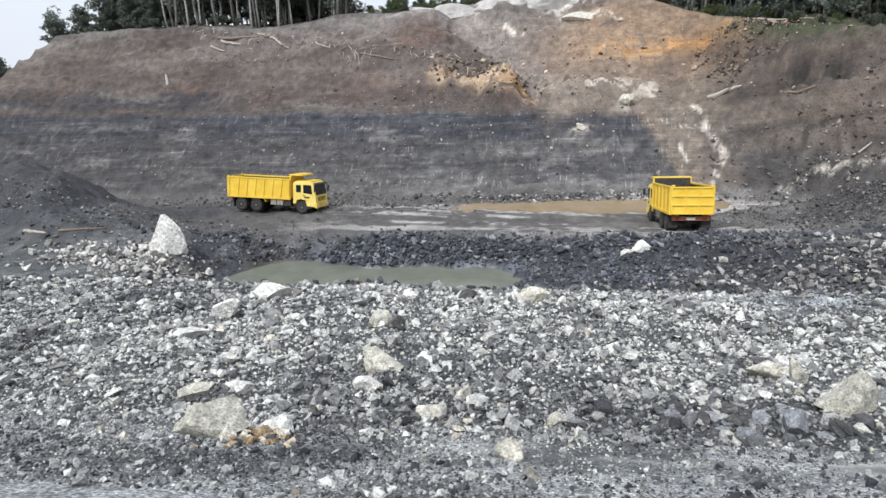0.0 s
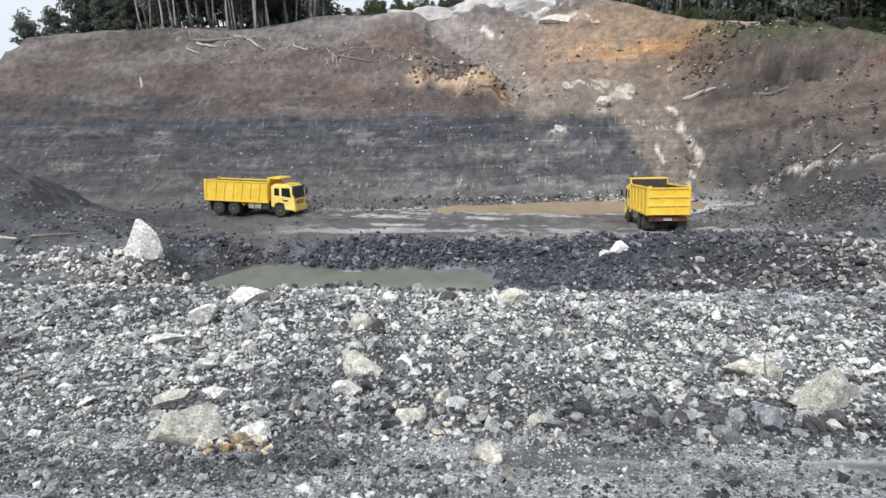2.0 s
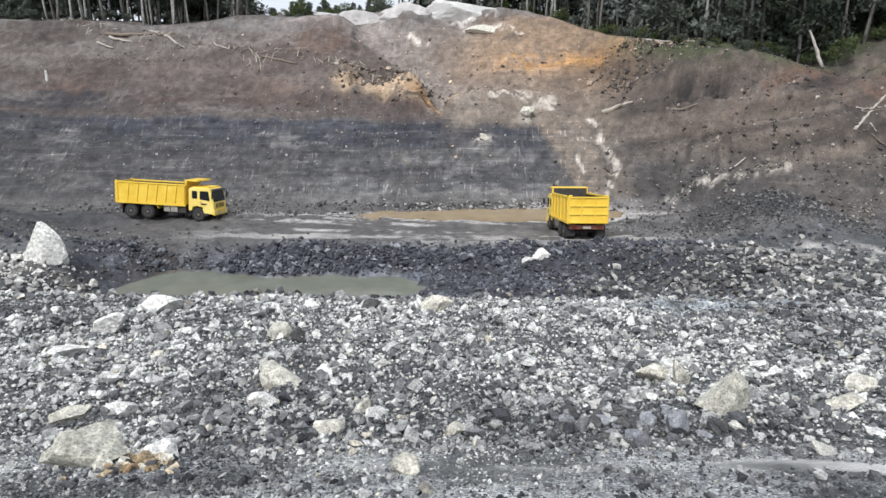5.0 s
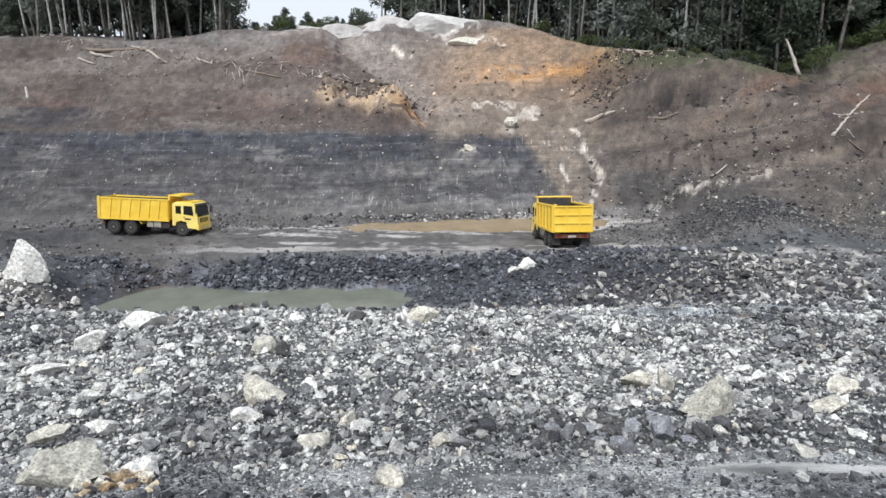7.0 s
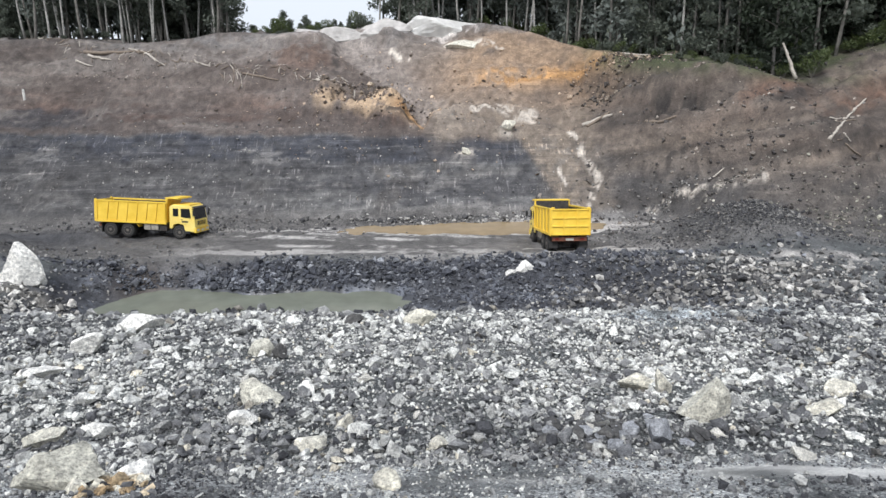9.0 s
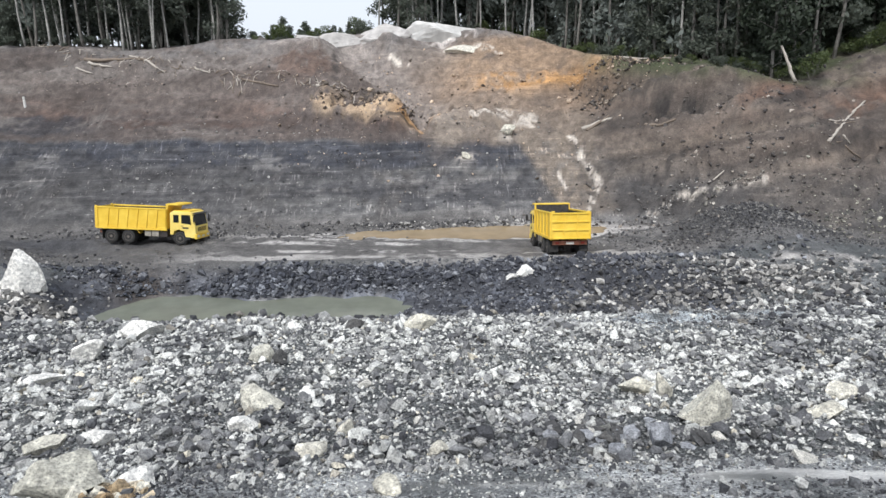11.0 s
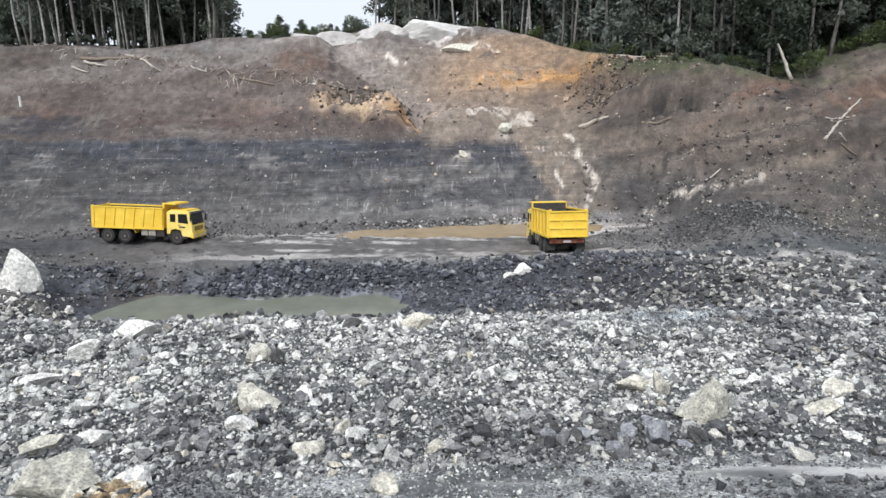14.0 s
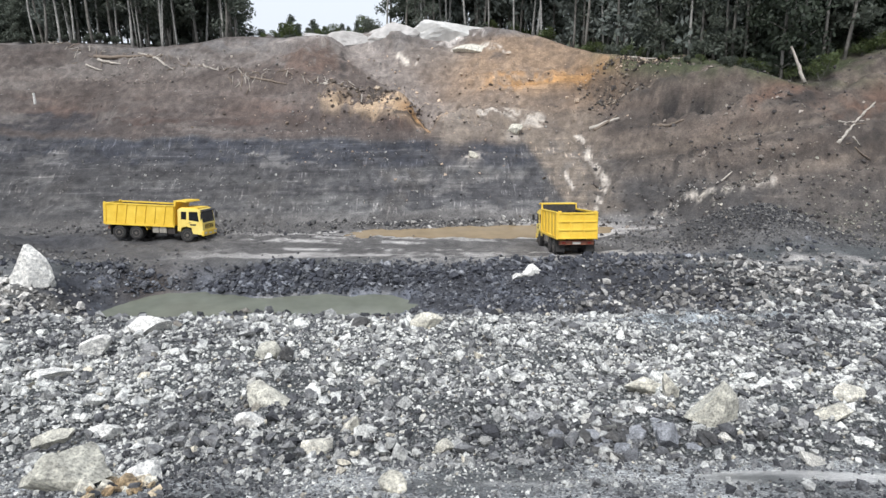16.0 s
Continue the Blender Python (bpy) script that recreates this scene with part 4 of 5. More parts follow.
def floor_rubble():
    rng = np.random.default_rng(22)
    xs, ys, ss, ts = [], [], [], []

    def lay(n, cx, cy, rx, ry, low, high, pale, hue=(1, 1, 1)):
        x, y = rng.normal(cx, rx, n), rng.normal(cy, ry, n)
        s = np.clip(low * rng.uniform(0.03, 1, n) ** -0.5, low, high)
        u = np.clip(rng.uniform(0, 1, n) + pale, 0, 1)[:, None]
        c = np.array([0.07, 0.07, 0.075]) * (1 - u) ** 1.5 + np.array([0.68, 0.66, 0.62]) * u ** 2.2
        c = c * np.array(hue)
        ok = (height(x, y) > WATER + 0.1) & (np.abs(x) < 70)
        xs.append(x[ok]), ys.append(y[ok]), ss.append(s[ok]), ts.append(c[ok])

    lay(420, -24.50, 29.60, 2.60, 1.00, 0.16, 0.75, 0.45)      # pale stones beside the big boulder
    lay(260, -21.50, 27.60, 1.60, 0.90, 0.16, 0.80, 0.45)
    lay(2600, 14.00, 29.50, 4.50, 2.20, 0.14, 0.60, 0.00)        # rubble east of the pond
    lay(1500, -2.00, 33.20, 8.00, 1.10, 0.10, 0.50, -0.25, (0.90, 0.96, 1.10))      # on the coaly bank
    lay(3800, -3.0, 35.0, 8.5, 0.55, 0.13, 0.7, -0.30, (0.90, 0.96, 1.10))      # blocks of coal in the bank
    lay(1200, 9.5, 30.5, 2.2, 2.2, 0.12, 0.5, -0.3)
    lay(700, 1.15, 52.44, 6.90, 0.69, 0.14, 0.80, -0.05)        # along the toe of the face
    lay(900, -21.85, 50.02, 6.90, 1.84, 0.11, 0.57, -0.25)
    lay(1400, -30.00, 36.00, 7.00, 3.00, 0.10, 0.45, -0.20)
    lay(2600, -13.80, 59.80, 20.70, 5.75, 0.09, 0.37, -0.12)   # caught on the face
    lay(900, -1.15, 67.85, 10.35, 4.60, 0.11, 0.57, 0.05, (1.25, 1.0, 0.8))
    lay(420, -6.90, 66.70, 2.99, 1.03, 0.14, 0.69, -0.10, (1.25, 1.0, 0.8))
    lay(500, 18.40, 67.27, 2.30, 1.38, 0.14, 0.69, -0.05, (1.25, 1.0, 0.8))
    lay(1500, 24.0, 53.0, 7.0, 5.0, 0.12, 0.6, -0.22, (1.08, 0.98, 0.9))
    lay(500, -18.5, 31.0, 1.8, 1.6, 0.10, 0.4, -0.15)
    lay(700, 17.0, 44.0, 4.0, 2.2, 0.10, 0.4, -0.25)
    lay(4200, 20.3, 40.0, 3.0, 2.0, 0.08, 0.32, -0.34)      # dark heap below the east slope
    lay(1100, 29.0, 43.5, 3.2, 2.8, 0.09, 0.45, -0.1, (1.0, 1.0, 0.88))
    lay(160, 22.5, 49.6, 2.2, 0.35, 0.10, 0.4, 0.0, (1.0, 0.97, 0.9))
    lay(600, -10.0, 56.0, 15.0, 2.6, 0.06, 0.22, -0.02)
    lay(380, -33.0, 73.5, 6.0, 1.4, 0.10, 0.4, 0.0, (1.1, 1.0, 0.9))
    lay(260, -7.5, 67.9, 2.6, 0.7, 0.16, 0.8, -0.12, (1.2, 1.0, 0.8))
    lay(260, 17.4, 65.5, 2.2, 1.0, 0.18, 0.8, -0.2, (1.15, 1.0, 0.85))
    lay(150, 18.6, 51.2, 1.5, 0.4, 0.12, 0.5, 0.0)
    lay(2600, 4.5, 31.3, 4.0, 1.6, 0.09, 0.42, -0.3, (0.90, 0.96, 1.10))   # east end of the coaly bank
    lay(1500, -11.5, 34.2, 3.0, 0.5, 0.14, 0.6, -0.25, (0.88, 0.96, 1.14))
    lay(900, -17.0, 34.5, 3.0, 0.9, 0.10, 0.5, -0.3, (0.92, 0.97, 1.08))
    x, y, s, c = (np.concatenate(v) for v in (xs, ys, ss, ts))
    return stone_field("scree", x, y, s, rng, "scattered grey stones on floor and pit face", c)


def near_stones():
    """Single stones on the slope below the viewer."""
    rng = np.random.default_rng(23)
    meshes = []
    for v, f in SHAPES:
        me = bpy.data.meshes.new("stone")
        me.from_pydata([tuple(q) for q in v], [], [tuple(int(i) for i in q) for q in f])
        me.materials.append(STONE)
        meshes.append(me)
    for i in range(300):
        y = 7.4 + 7.5 * rng.uniform() ** 1.2
        x = rng.uniform(-1.2, 0.9) * (0.75 * y + 1)
        s = float(np.clip(0.12 * rng.uniform(0.05, 1) ** -0.5, 0.12, 0.38))
        ob = new("stone", meshes[int(rng.integers(0, len(meshes)))])
        ob.parent = GROUND
        z = float(height(np.array([x]), np.array([y]))[0])
        ob.matrix_world = pose(x, y, z + 0.14 * s, rng.normal(0, 20), rng.normal(0, 20), rng.uniform(0, 360)) @ Matrix.Diagonal((s * rng.uniform(0.45, 0.7), s * rng.uniform(0.4, 0.55), s * rng.uniform(0.25, 0.42), 1))


def boulder(x, y, wide, tall, mat, label, seed, deep=None, turn=0.0, cuts=11, lift=0.0, tilt=0.0, taper=0.0):
    """An angular block: a ball cut by random planes, then roughened."""
    r = np.random.default_rng(seed)
    bm = bmesh.new()
    bmesh.ops.create_icosphere(bm, subdivisions=4 if wide > 0.5 else 3, radius=1.0)
    normals = r.normal(size=(cuts, 3))
    normals /= np.linalg.norm(normals, axis=1)[:, None]
    depths = np.random.default_rng(seed + 1).uniform(0.42, 0.74, cuts)
    for v in bm.verts:
        p = np.array(v.co.normalized())
        for q, d in zip(normals, depths):
            k = p @ q
            if k > d:
                p = p - (k - d) * q
        n = noise.noise(Vector(p) * 2.3 + Vector((seed, 0, 0))) * 0.07 + noise.noise(Vector(p) * 6.0 + Vector((0, seed, 0))) * 0.06 + noise.noise(Vector(p) * 15.0) * 0.035
        v.co = Vector(p * (1 + n))
    xs = [v.co.x for v in bm.verts]
    ys = [v.co.y for v in bm.verts]
    zs = [v.co.z for v in bm.verts]
    deep = deep or wide * 0.75
    for v in bm.verts:
        v.co = Vector(((v.co.x - min(xs)) / (max(xs) - min(xs)) - 0.5, (v.co.y - min(ys)) / (max(ys) - min(ys)) - 0.5, (v.co.z - min(zs)) / (max(zs) - min(zs)) - 0.2))
        thin = 1 - taper * (v.co.z + 0.2)
        v.co = Vector((v.co.x * wide * thin - 0.25 * taper * wide * (v.co.z + 0.2), v.co.y * deep * thin, v.co.z * tall * 1.25))
    ob = link("boulder", bm, mat)
    ob.matrix_world = pose(x, y, float(height(np.array([x]), np.array([y]))[0]) + lift, 0, tilt, turn)
    return tagged(ob, label, "boulder", "boulders on the rubble slope")


def fragment(x, y, size, mat, label, r):
    """A small sharp-edged piece of broken rock."""
    v, f = SHAPES[int(r.integers(5, len(SHAPES)))]
    k = size * np.array([r.uniform(0.5, 0.75), r.uniform(0.4, 0.6), r.uniform(0.3, 0.5)])
    ob = mesh_object("rock_fragment", [tuple(q * k) for q in v], [tuple(int(i) for i in q) for q in f], mat)
    ob.matrix_world = pose(x, y, float(height(np.array([x]), np.array([y]))[0]) + 0.2 * size, r.normal(0, 22), r.normal(0, 22), r.uniform(0, 360))
    return tagged(ob, label, "rock", "broken rock fragments")


slope_rubble()
floor_rubble()
near_stones()
boulder(-21.75, 31.3, 3.0, 2.15, PALE_ROCK, "large white angular boulder standing beside the pond", 113, 1.8, 20, 10, 0.0, 0.0, 0.5)
boulder(-4.42, 6.3, 1.02, 0.52, TAN_ROCK, "large olive-grey mudstone boulder on the rubble", 8, 0.62, 10, 14)
boulder(-3.66, 6.45, 0.42, 0.24, PALE_ROCK, "pale angular rock beside ochre rubble", 16, 0.30, 15)
boulder(-2.12, 8.55, 0.47, 0.24, CREAM_ROCK, "cream-coloured rock with a flat top", 18, 0.30, -10)
boulder(-1.72, 9.3, 0.34, 0.28, CREAM_ROCK, "upright cream-coloured rock in rubble", 20, 0.22, 10)
boulder(-0.16, 8.35, 0.34, 0.21, CREAM_ROCK, "rounded cream-coloured rock on dark rubble", 22, 0.24, 30)
boulder(-0.7, 6.0, 0.40, 0.20, CREAM_ROCK, "cream-coloured rock at the edge of the track", 24, 0.26, -20)
boulder(4.22, 9.45, 1.0, 0.72, TAN_ROCK, "large leaning tan mudstone slab", 113, 0.62, 12, 10, 0.0, 8, 0.35)
boulder(3.95, 10.6, 0.34, 0.48, CREAM_ROCK, "pale upright splinter of rock", 29, 0.21, 10)
boulder(3.6, 11.1, 0.81, 0.34, CREAM_ROCK, "pale flat-topped rock in rubble", 31, 0.45, 5)
boulder(3.02, 8.15, 0.42, 0.42, GREY_ROCK, "smooth blue-grey slate block", 34, 0.28, 20, 9)
boulder(6.25, 9.6, 0.80, 0.25, CREAM_ROCK, "long flat cream-white slab", 35, 0.38, 5, 7)
boulder(7.36, 10.75, 0.63, 0.24, CREAM_ROCK, "pale block of mudstone", 37, 0.38, -10)
boulder(-0.93, 19.2, 1.14, 0.56, CREAM_ROCK, "pale broken boulder on the edge above the pond", 39, 0.68, 10)
boulder(-3.0, 19.1, 0.63, 0.33, DARK_ROCK, "dark coaly boulder above the pond", 41, 0.38, 0)
boulder(-4.65, 14.6, 0.66, 0.40, TAN_ROCK, "grey-tan boulder in rubble", 43, 0.45, 15)
boulder(-4.15, 14.3, 0.44, 0.37, DARK_ROCK, "dark block leaning beside a tan boulder", 45, 0.30, -15)
boulder(-9.2, 17.8, 1.42, 0.56, PALE_ROCK, "white broken boulder in rubble", 47, 0.75, 10)
boulder(-9.5, 15.5, 0.81, 0.53, PALE_ROCK, "white angular boulder in rubble", 49, 0.52, 40)
boulder(-9.4, 13.2, 1.2, 0.26, PALE_ROCK, "long flat pale slab in rubble", 51, 0.52, 8)
boulder(-3.6, 11.1, 0.95, 0.46, TAN_ROCK, "weathered grey boulder half buried in rubble", 53, 0.60, -12)
boulder(4.5, 34.3, 1.0, 0.6, PALE_ROCK, "white rock lying on the coaly bank", 55, 0.8, -20)
boulder(3.75, 34.0, 0.75, 0.4, PALE_ROCK, "white rock lying on the coaly bank", 57, 0.5, 10)
boulder(-6.25, 8.75, 0.61, 0.33, TAN_ROCK, "pale grey rock in rubble", 59, 0.38, 25)
boulder(-5.7, 9.2, 0.49, 0.25, PALE_ROCK, "white rock in rubble", 61, 0.32, 0)
boulder(-3.5, 9.65, 0.52, 0.24, PALE_ROCK, "white rock in rubble", 63, 0.30, 15)
boulder(0.1, 79.9, 10.0, 3.1, WHITE_CAP, "white rock cap on the rim of the pit", 71, 3.4, 4, 14, -1.65)
boulder(-6.9, 79.2, 7.2, 2.6, CAP_ROCK, "grey-white sandstone cap on the rim of the pit", 70, 2.8, -5, 9, -1.45)
boulder(-12.1, 78.8, 6.0, 2.2, CAP_ROCK, "grey-white sandstone cap on the rim of the pit", 73, 2.4, 6, 9, -1.15)
boulder(-16.0, 78.4, 3.6, 1.0, CAP_ROCK, "low flat pale rock on the rim of the pit", 76, 1.8, 0, 14, -0.45)
boulder(3.5, 76.0, 6.4, 0.9, CREAM_ROCK, "long cream-coloured rock band in the ochre clay", 82, 1.2, -8, 7, -0.15)
boulder(6.38, 62.3, 1.5, 0.9, CREAM_ROCK, "cream-coloured block stuck in the slumped gravel", 80, 1.1, 15, 8)
boulder(2.2, 60.8, 1.0, 0.6, CREAM_ROCK, "small pale block stuck in the pit face", 81, 0.8, -15, 14)
r_small = np.random.default_rng(36)
for i in range(34):
    fragment(-3.72 + r_small.normal(0, 0.26), 6.0 + r_small.normal(0, 0.26), r_small.uniform(0.09, 0.28), OCHRE_ROCK if i % 4 else CREAM_ROCK, "small ochre-stained broken rock among rubble" if i % 4 else "small cream-coloured broken rock among rubble", r_small)
for i in range(46):
    fragment(2.5 + r_small.normal(0, 0.75), 8.5 + r_small.normal(0, 0.4), r_small.uniform(0.13, 0.36), GREY_ROCK if i % 5 < 2 else DARK_ROCK, "blue-grey slate fragment in dark rubble" if i % 5 < 2 else "dark slate fragment in grey rubble", r_small)


# ---------------------------------------------------------------- dead wood
DEAD_WOOD = plain("bleached_dead_wood", (0.42, 0.38, 0.33), 0.85, 0, 0.3, 6, 0.02)
BROWN_WOOD = plain("brown_dead_wood", (0.20, 0.16, 0.125), 0.9, 0, 0.35, 6, 0.02)


def dead_wood(name, a, b, radius, mat, label, seed, rise=0.0, group="dead wood"):
    """A crooked tapering log or stick lying from a to b on the ground."""
    r = np.random.default_rng(seed)
    pts, rad = [], []
    za, zb = (float(height(np.array([p[0]]), np.array([p[1]]))[0]) for p in (a, b))
    for i in range(8):
        k = i / 7
        x, y = a[0] + (b[0] - a[0]) * k, a[1] + (b[1] - a[1]) * k
        wob = min(radius * 0.4, 0.03)
        x, y = x + r.normal(0, wob) * (0 < i < 7), y + r.normal(0, wob) * (0 < i < 7)
        z = float(height(np.array([x]), np.array([y]))[0])
        pts.append((x, y, 0.4 * z + 0.6 * (za + (zb - za) * k) + radius * 0.5 + rise * k))
        rad.append(radius * (1 - 0.5 * k) * r.uniform(0.85, 1.1))
    ob = link(name, tube(pts, rad, 8), mat, smooth=True)
    return tagged(ob, label, "log", group)


dead_wood("log", (-41.4, 76.4), (-33.5, 74.7), 0.24, BROWN_WOOD, "long fallen log lying along the rim", 1)
dead_wood("log", (-33.8, 74.9), (-31.7, 73.1), 0.2, DEAD_WOOD, "bleached broken log on the rim", 2)
dead_wood("log", (-40.6, 75.7), (-37.4, 74.4), 0.18, DEAD_WOOD, "bleached branch below the rim", 3)
dead_wood("log", (-41.9, 75.3), (-39.7, 74.6), 0.13, DEAD_WOOD, "bleached branch below the rim", 4)
dead_wood("log", (-21.7, 71.2), (-17.5, 69.7), 0.15, BROWN_WOOD, "brown broken log on the terrace", 16)
dead_wood("log", (-27.5, 73.2), (-25.5, 72.1), 0.12, DEAD_WOOD, "bleached branch on the terrace", 17)
dead_wood("log", (-13.4, 69.4), (-10.5, 68.0), 0.12, DEAD_WOOD, "bleached branch on the terrace", 18)
dead_wood("log", (-36.0, 76.0), (-32.6, 75.6), 0.12, DEAD_WOOD, "bleached branch lying along a log", 19)
dead_wood("log", (13.57, 62.44), (16.25, 61.84), 0.24, DEAD_WOOD, "pale split log on the slope", 5)
dead_wood("log", (13.80, 61.48), (16.1, 62.23), 0.18, BROWN_WOOD, "brown log across a pale one", 6)
dead_wood("log", (18.8, 59.6), (20.6, 56.9), 0.2, BROWN_WOOD, "dark log lying on the eastern slope", 7)
dead_wood("log", (19.9, 50.45), (22.7, 51.1), 0.11, DEAD_WOOD, "thin bleached branch on the slope", 8)
dead_wood("log", (29.90, 49.45), (32.0, 51.12), 0.15, DEAD_WOOD, "bleached tree root on the slope", 9)
dead_wood("log", (32.60, 52.29), (34.04, 53.59), 0.13, DEAD_WOOD, "bleached tree root on the slope", 10)
dead_wood("log", (34.10, 53.63), (35.88, 54.94), 0.12, DEAD_WOOD, "bleached tree root on the slope", 11)
dead_wood("log", (-32.00, 32.20), (-30.20, 32.00), 0.12, DEAD_WOOD, "pale plank-like log near the coal heap", 12)
dead_wood("log", (-29.80, 32.40), (-27.30, 33.40), 0.09, BROWN_WOOD, "thin grey pole on the pit floor", 13)
dead_wood("log", (18.97, 69.69), (23.57, 67.39), 0.11, DEAD_WOOD, "thin pale pole along the grassy rim", 14)
stump = dead_wood("snag", (31.0, 57.2), (29.9, 58.0), 0.17, DEAD_WOOD, "leaning bleached tree snag on the rim", 15, 2.9)
r_roots = np.random.default_rng(33)
for i in range(9):
    rx, ry = 29.6 + r_roots.uniform(0, 4.6), 49.6 + r_roots.uniform(0, 3.2)
    dead_wood("root", (rx, ry), (rx + r_roots.uniform(0.4, 1.5), ry + r_roots.uniform(-0.3, 0.9)), r_roots.uniform(0.04, 0.09), DEAD_WOOD if i % 2 else BROWN_WOOD, "bleached root among earth on the slope", 60 + i, 0.1)
r_sticks = np.random.default_rng(31)
for i in range(150):
    sx = r_sticks.uniform(-50, -9)
    sy = float(np.interp(sx, [-51, -45, -32, -18.5, -11], [79.3, 77.8, 74.1, 70.7, 68.8])) + 0.35 * math.sin(sx * 0.9) + r_sticks.normal(0, 0.55)
    sa, sl = r_sticks.uniform(0, 6.28), r_sticks.uniform(0.35, 1.0)
    dead_wood("stick", (sx, sy), (sx + sl * math.cos(sa), sy + sl * math.sin(sa)), r_sticks.uniform(0.03, 0.075), BROWN_WOOD if i % 2 else DEAD_WOOD, "broken stick in the brush along the rim", 40 + i, r_sticks.uniform(0, 0.3), "broken sticks on the rim")
post_z = float(height(np.array([-44.5]), np.array([69.0]))[0])
post = link("marker_post", tube([(-44.5, 69.0, post_z - 0.3), (-44.5, 69.0, post_z + 0.5), (-44.48, 68.98, post_z + 1.1)], [0.13, 0.13, 0.11], 10), PALE_ROCK)
tagged(post, "short white marker post on the face", "post")


# ---------------------------------------------------------------- trees
def bark_material(name, dark, light):
    m, t, b = material(name, 0.9)
    n = noise_tex(t, 2.5, 7)
    t.links.new(ramp(t, n, [(0.35, dark), (0.62, light)]), b.inputs["Base Color"])
    relief(t, b, noise_tex(t, 12, 6), 0.6, 0.03)
    return m


def leaf_material(name, dark, light):
    m, t, b = material(name, 0.65)
    g = t.nodes.new("ShaderNodeNewGeometry")
    t.links.new(ramp(t, g.outputs["Random Per Island"], [(0.0, dark), (1.0, light)]), b.inputs["Base Color"])
    through_leaf = t.nodes.new("ShaderNodeBsdfTranslucent")
    t.links.new(b.inputs["Base Color"].links[0].from_socket, through_leaf.inputs["Color"])
    both = t.nodes.new("ShaderNodeMixShader")
    both.inputs[0].default_value = 0.4
    t.links.new(b.outputs[0], both.inputs[1])
    t.links.new(through_leaf.outputs[0], both.inputs[2])
    t.links.new(both.outputs[0], t.nodes["Material Output"].inputs["Surface"])
    return m


PALE_BARK = bark_material("pale_bark", (0.20, 0.195, 0.18), (0.42, 0.41, 0.38))
GREY_BARK = bark_material("grey_bark", (0.09, 0.085, 0.075), (0.20, 0.19, 0.17))
LEAF = leaf_material("dull_green_leaves", (0.095, 0.112, 0.09), (0.15, 0.17, 0.132))
# darker leaf copy: the eastern wood's shade is put into its colour
SHADE_LEAF = leaf_material("shade_darkened_leaves", (0.028, 0.038, 0.026), (0.06, 0.078, 0.05))
# leaf colour paled and greyed to carry the haze over the back wood
MIST_LEAF = leaf_material("haze_paled_leaves", (0.17, 0.195, 0.175), (0.22, 0.245, 0.22))
BRUSH = leaf_material("fresh_green_leaves", (0.05, 0.075, 0.025), (0.13, 0.16, 0.06))


def leaf_mesh(rng, clumps, per, size, mat):
    """Leaves as small bent quads round the clumps (x, y, z, radius)."""
    v, f = [], []
    for cx, cy, cz, rad in clumps:
        p = rng.normal(size=(per, 3))
        p /= np.linalg.norm(p, axis=1)[:, None]
        p *= rad * rng.uniform(0.25, 1.0, (per, 1)) ** 0.6
        p[:, 2] *= 0.75
        a = rng.normal(size=(per, 3))
        a /= np.linalg.norm(a, axis=1)[:, None]
        b = np.cross(a, rng.normal(size=(per, 3)))
        b /= np.linalg.norm(b, axis=1)[:, None]
        s = size * rng.uniform(0.6, 1.4, (per, 1))
        c = np.array([cx, cy, cz]) + p
        base = len(v)
        quad = np.stack([c - a * s, c - b * s * 0.45, c + a * s, c + b * s * 0.45], 1).reshape(-1, 3)
        v += [tuple(q) for q in quad]
        f += [(base + 4 * i, base + 4 * i + 1, base + 4 * i + 2, base + 4 * i + 3) for i in range(per)]
    me = bpy.data.meshes.new("crown")
    me.from_pydata(v, [], f)
    me.materials.append(mat)
    return me


def tree(seed, tall, radius, crown_from, spread_by, bark, per=150, low=False, leaf=0.24, mat=None):
    mat = mat or LEAF
    r = np.random.default_rng(seed)
    t = new("tree")
    bend = r.normal(0, 0.035, 2)
    pts = [(bend[0] * h + 0.15 * math.sin(h * 0.5 + seed), bend[1] * h, h) for h in np.linspace(-0.6, tall, 10)]
    rad = [radius * (1.15 - 0.95 * k / 9) for k in range(10)]
    wood = tube(pts, rad, 8)
    clumps = []
    for i in range(11 if not low else 16):
        k = crown_from + (1 - crown_from) * (i + 0.5) / (11 if not low else 16)
        at = Vector(pts[min(9, int(k * 9))])
        a = i * 2.4 + r.uniform(0, 1)
        out = spread_by * (1.1 - 0.7 * abs(k - crown_from - 0.35)) * r.uniform(0.5, 1.0)
        tip = at + Vector((math.cos(a) * out, math.sin(a) * out, out * 0.45))
        limb = bpy.data.meshes.new("limb")
        bough = tube([at, (at + tip) / 2 + Vector((0, 0, 0.15)), tip], [radius * 0.4, radius * 0.25, radius * 0.1], 5)
        bough.to_mesh(limb)
        bough.free()
        wood.from_mesh(limb)
        bpy.data.meshes.remove(limb)
        clumps.append((tip.x, tip.y, tip.z, spread_by * r.uniform(0.38, 0.6)))
        mid = (at + tip) / 2
        clumps.append((mid.x, mid.y, mid.z, spread_by * r.uniform(0.3, 0.45)))
    clumps.append((pts[-1][0], pts[-1][1], pts[-1][2], spread_by * 0.5))
    part("trunk", wood, bark, t, smooth=True)
    crown = new("crown", leaf_mesh(r, clumps, per, leaf, mat))
    crown.parent = t
    return t


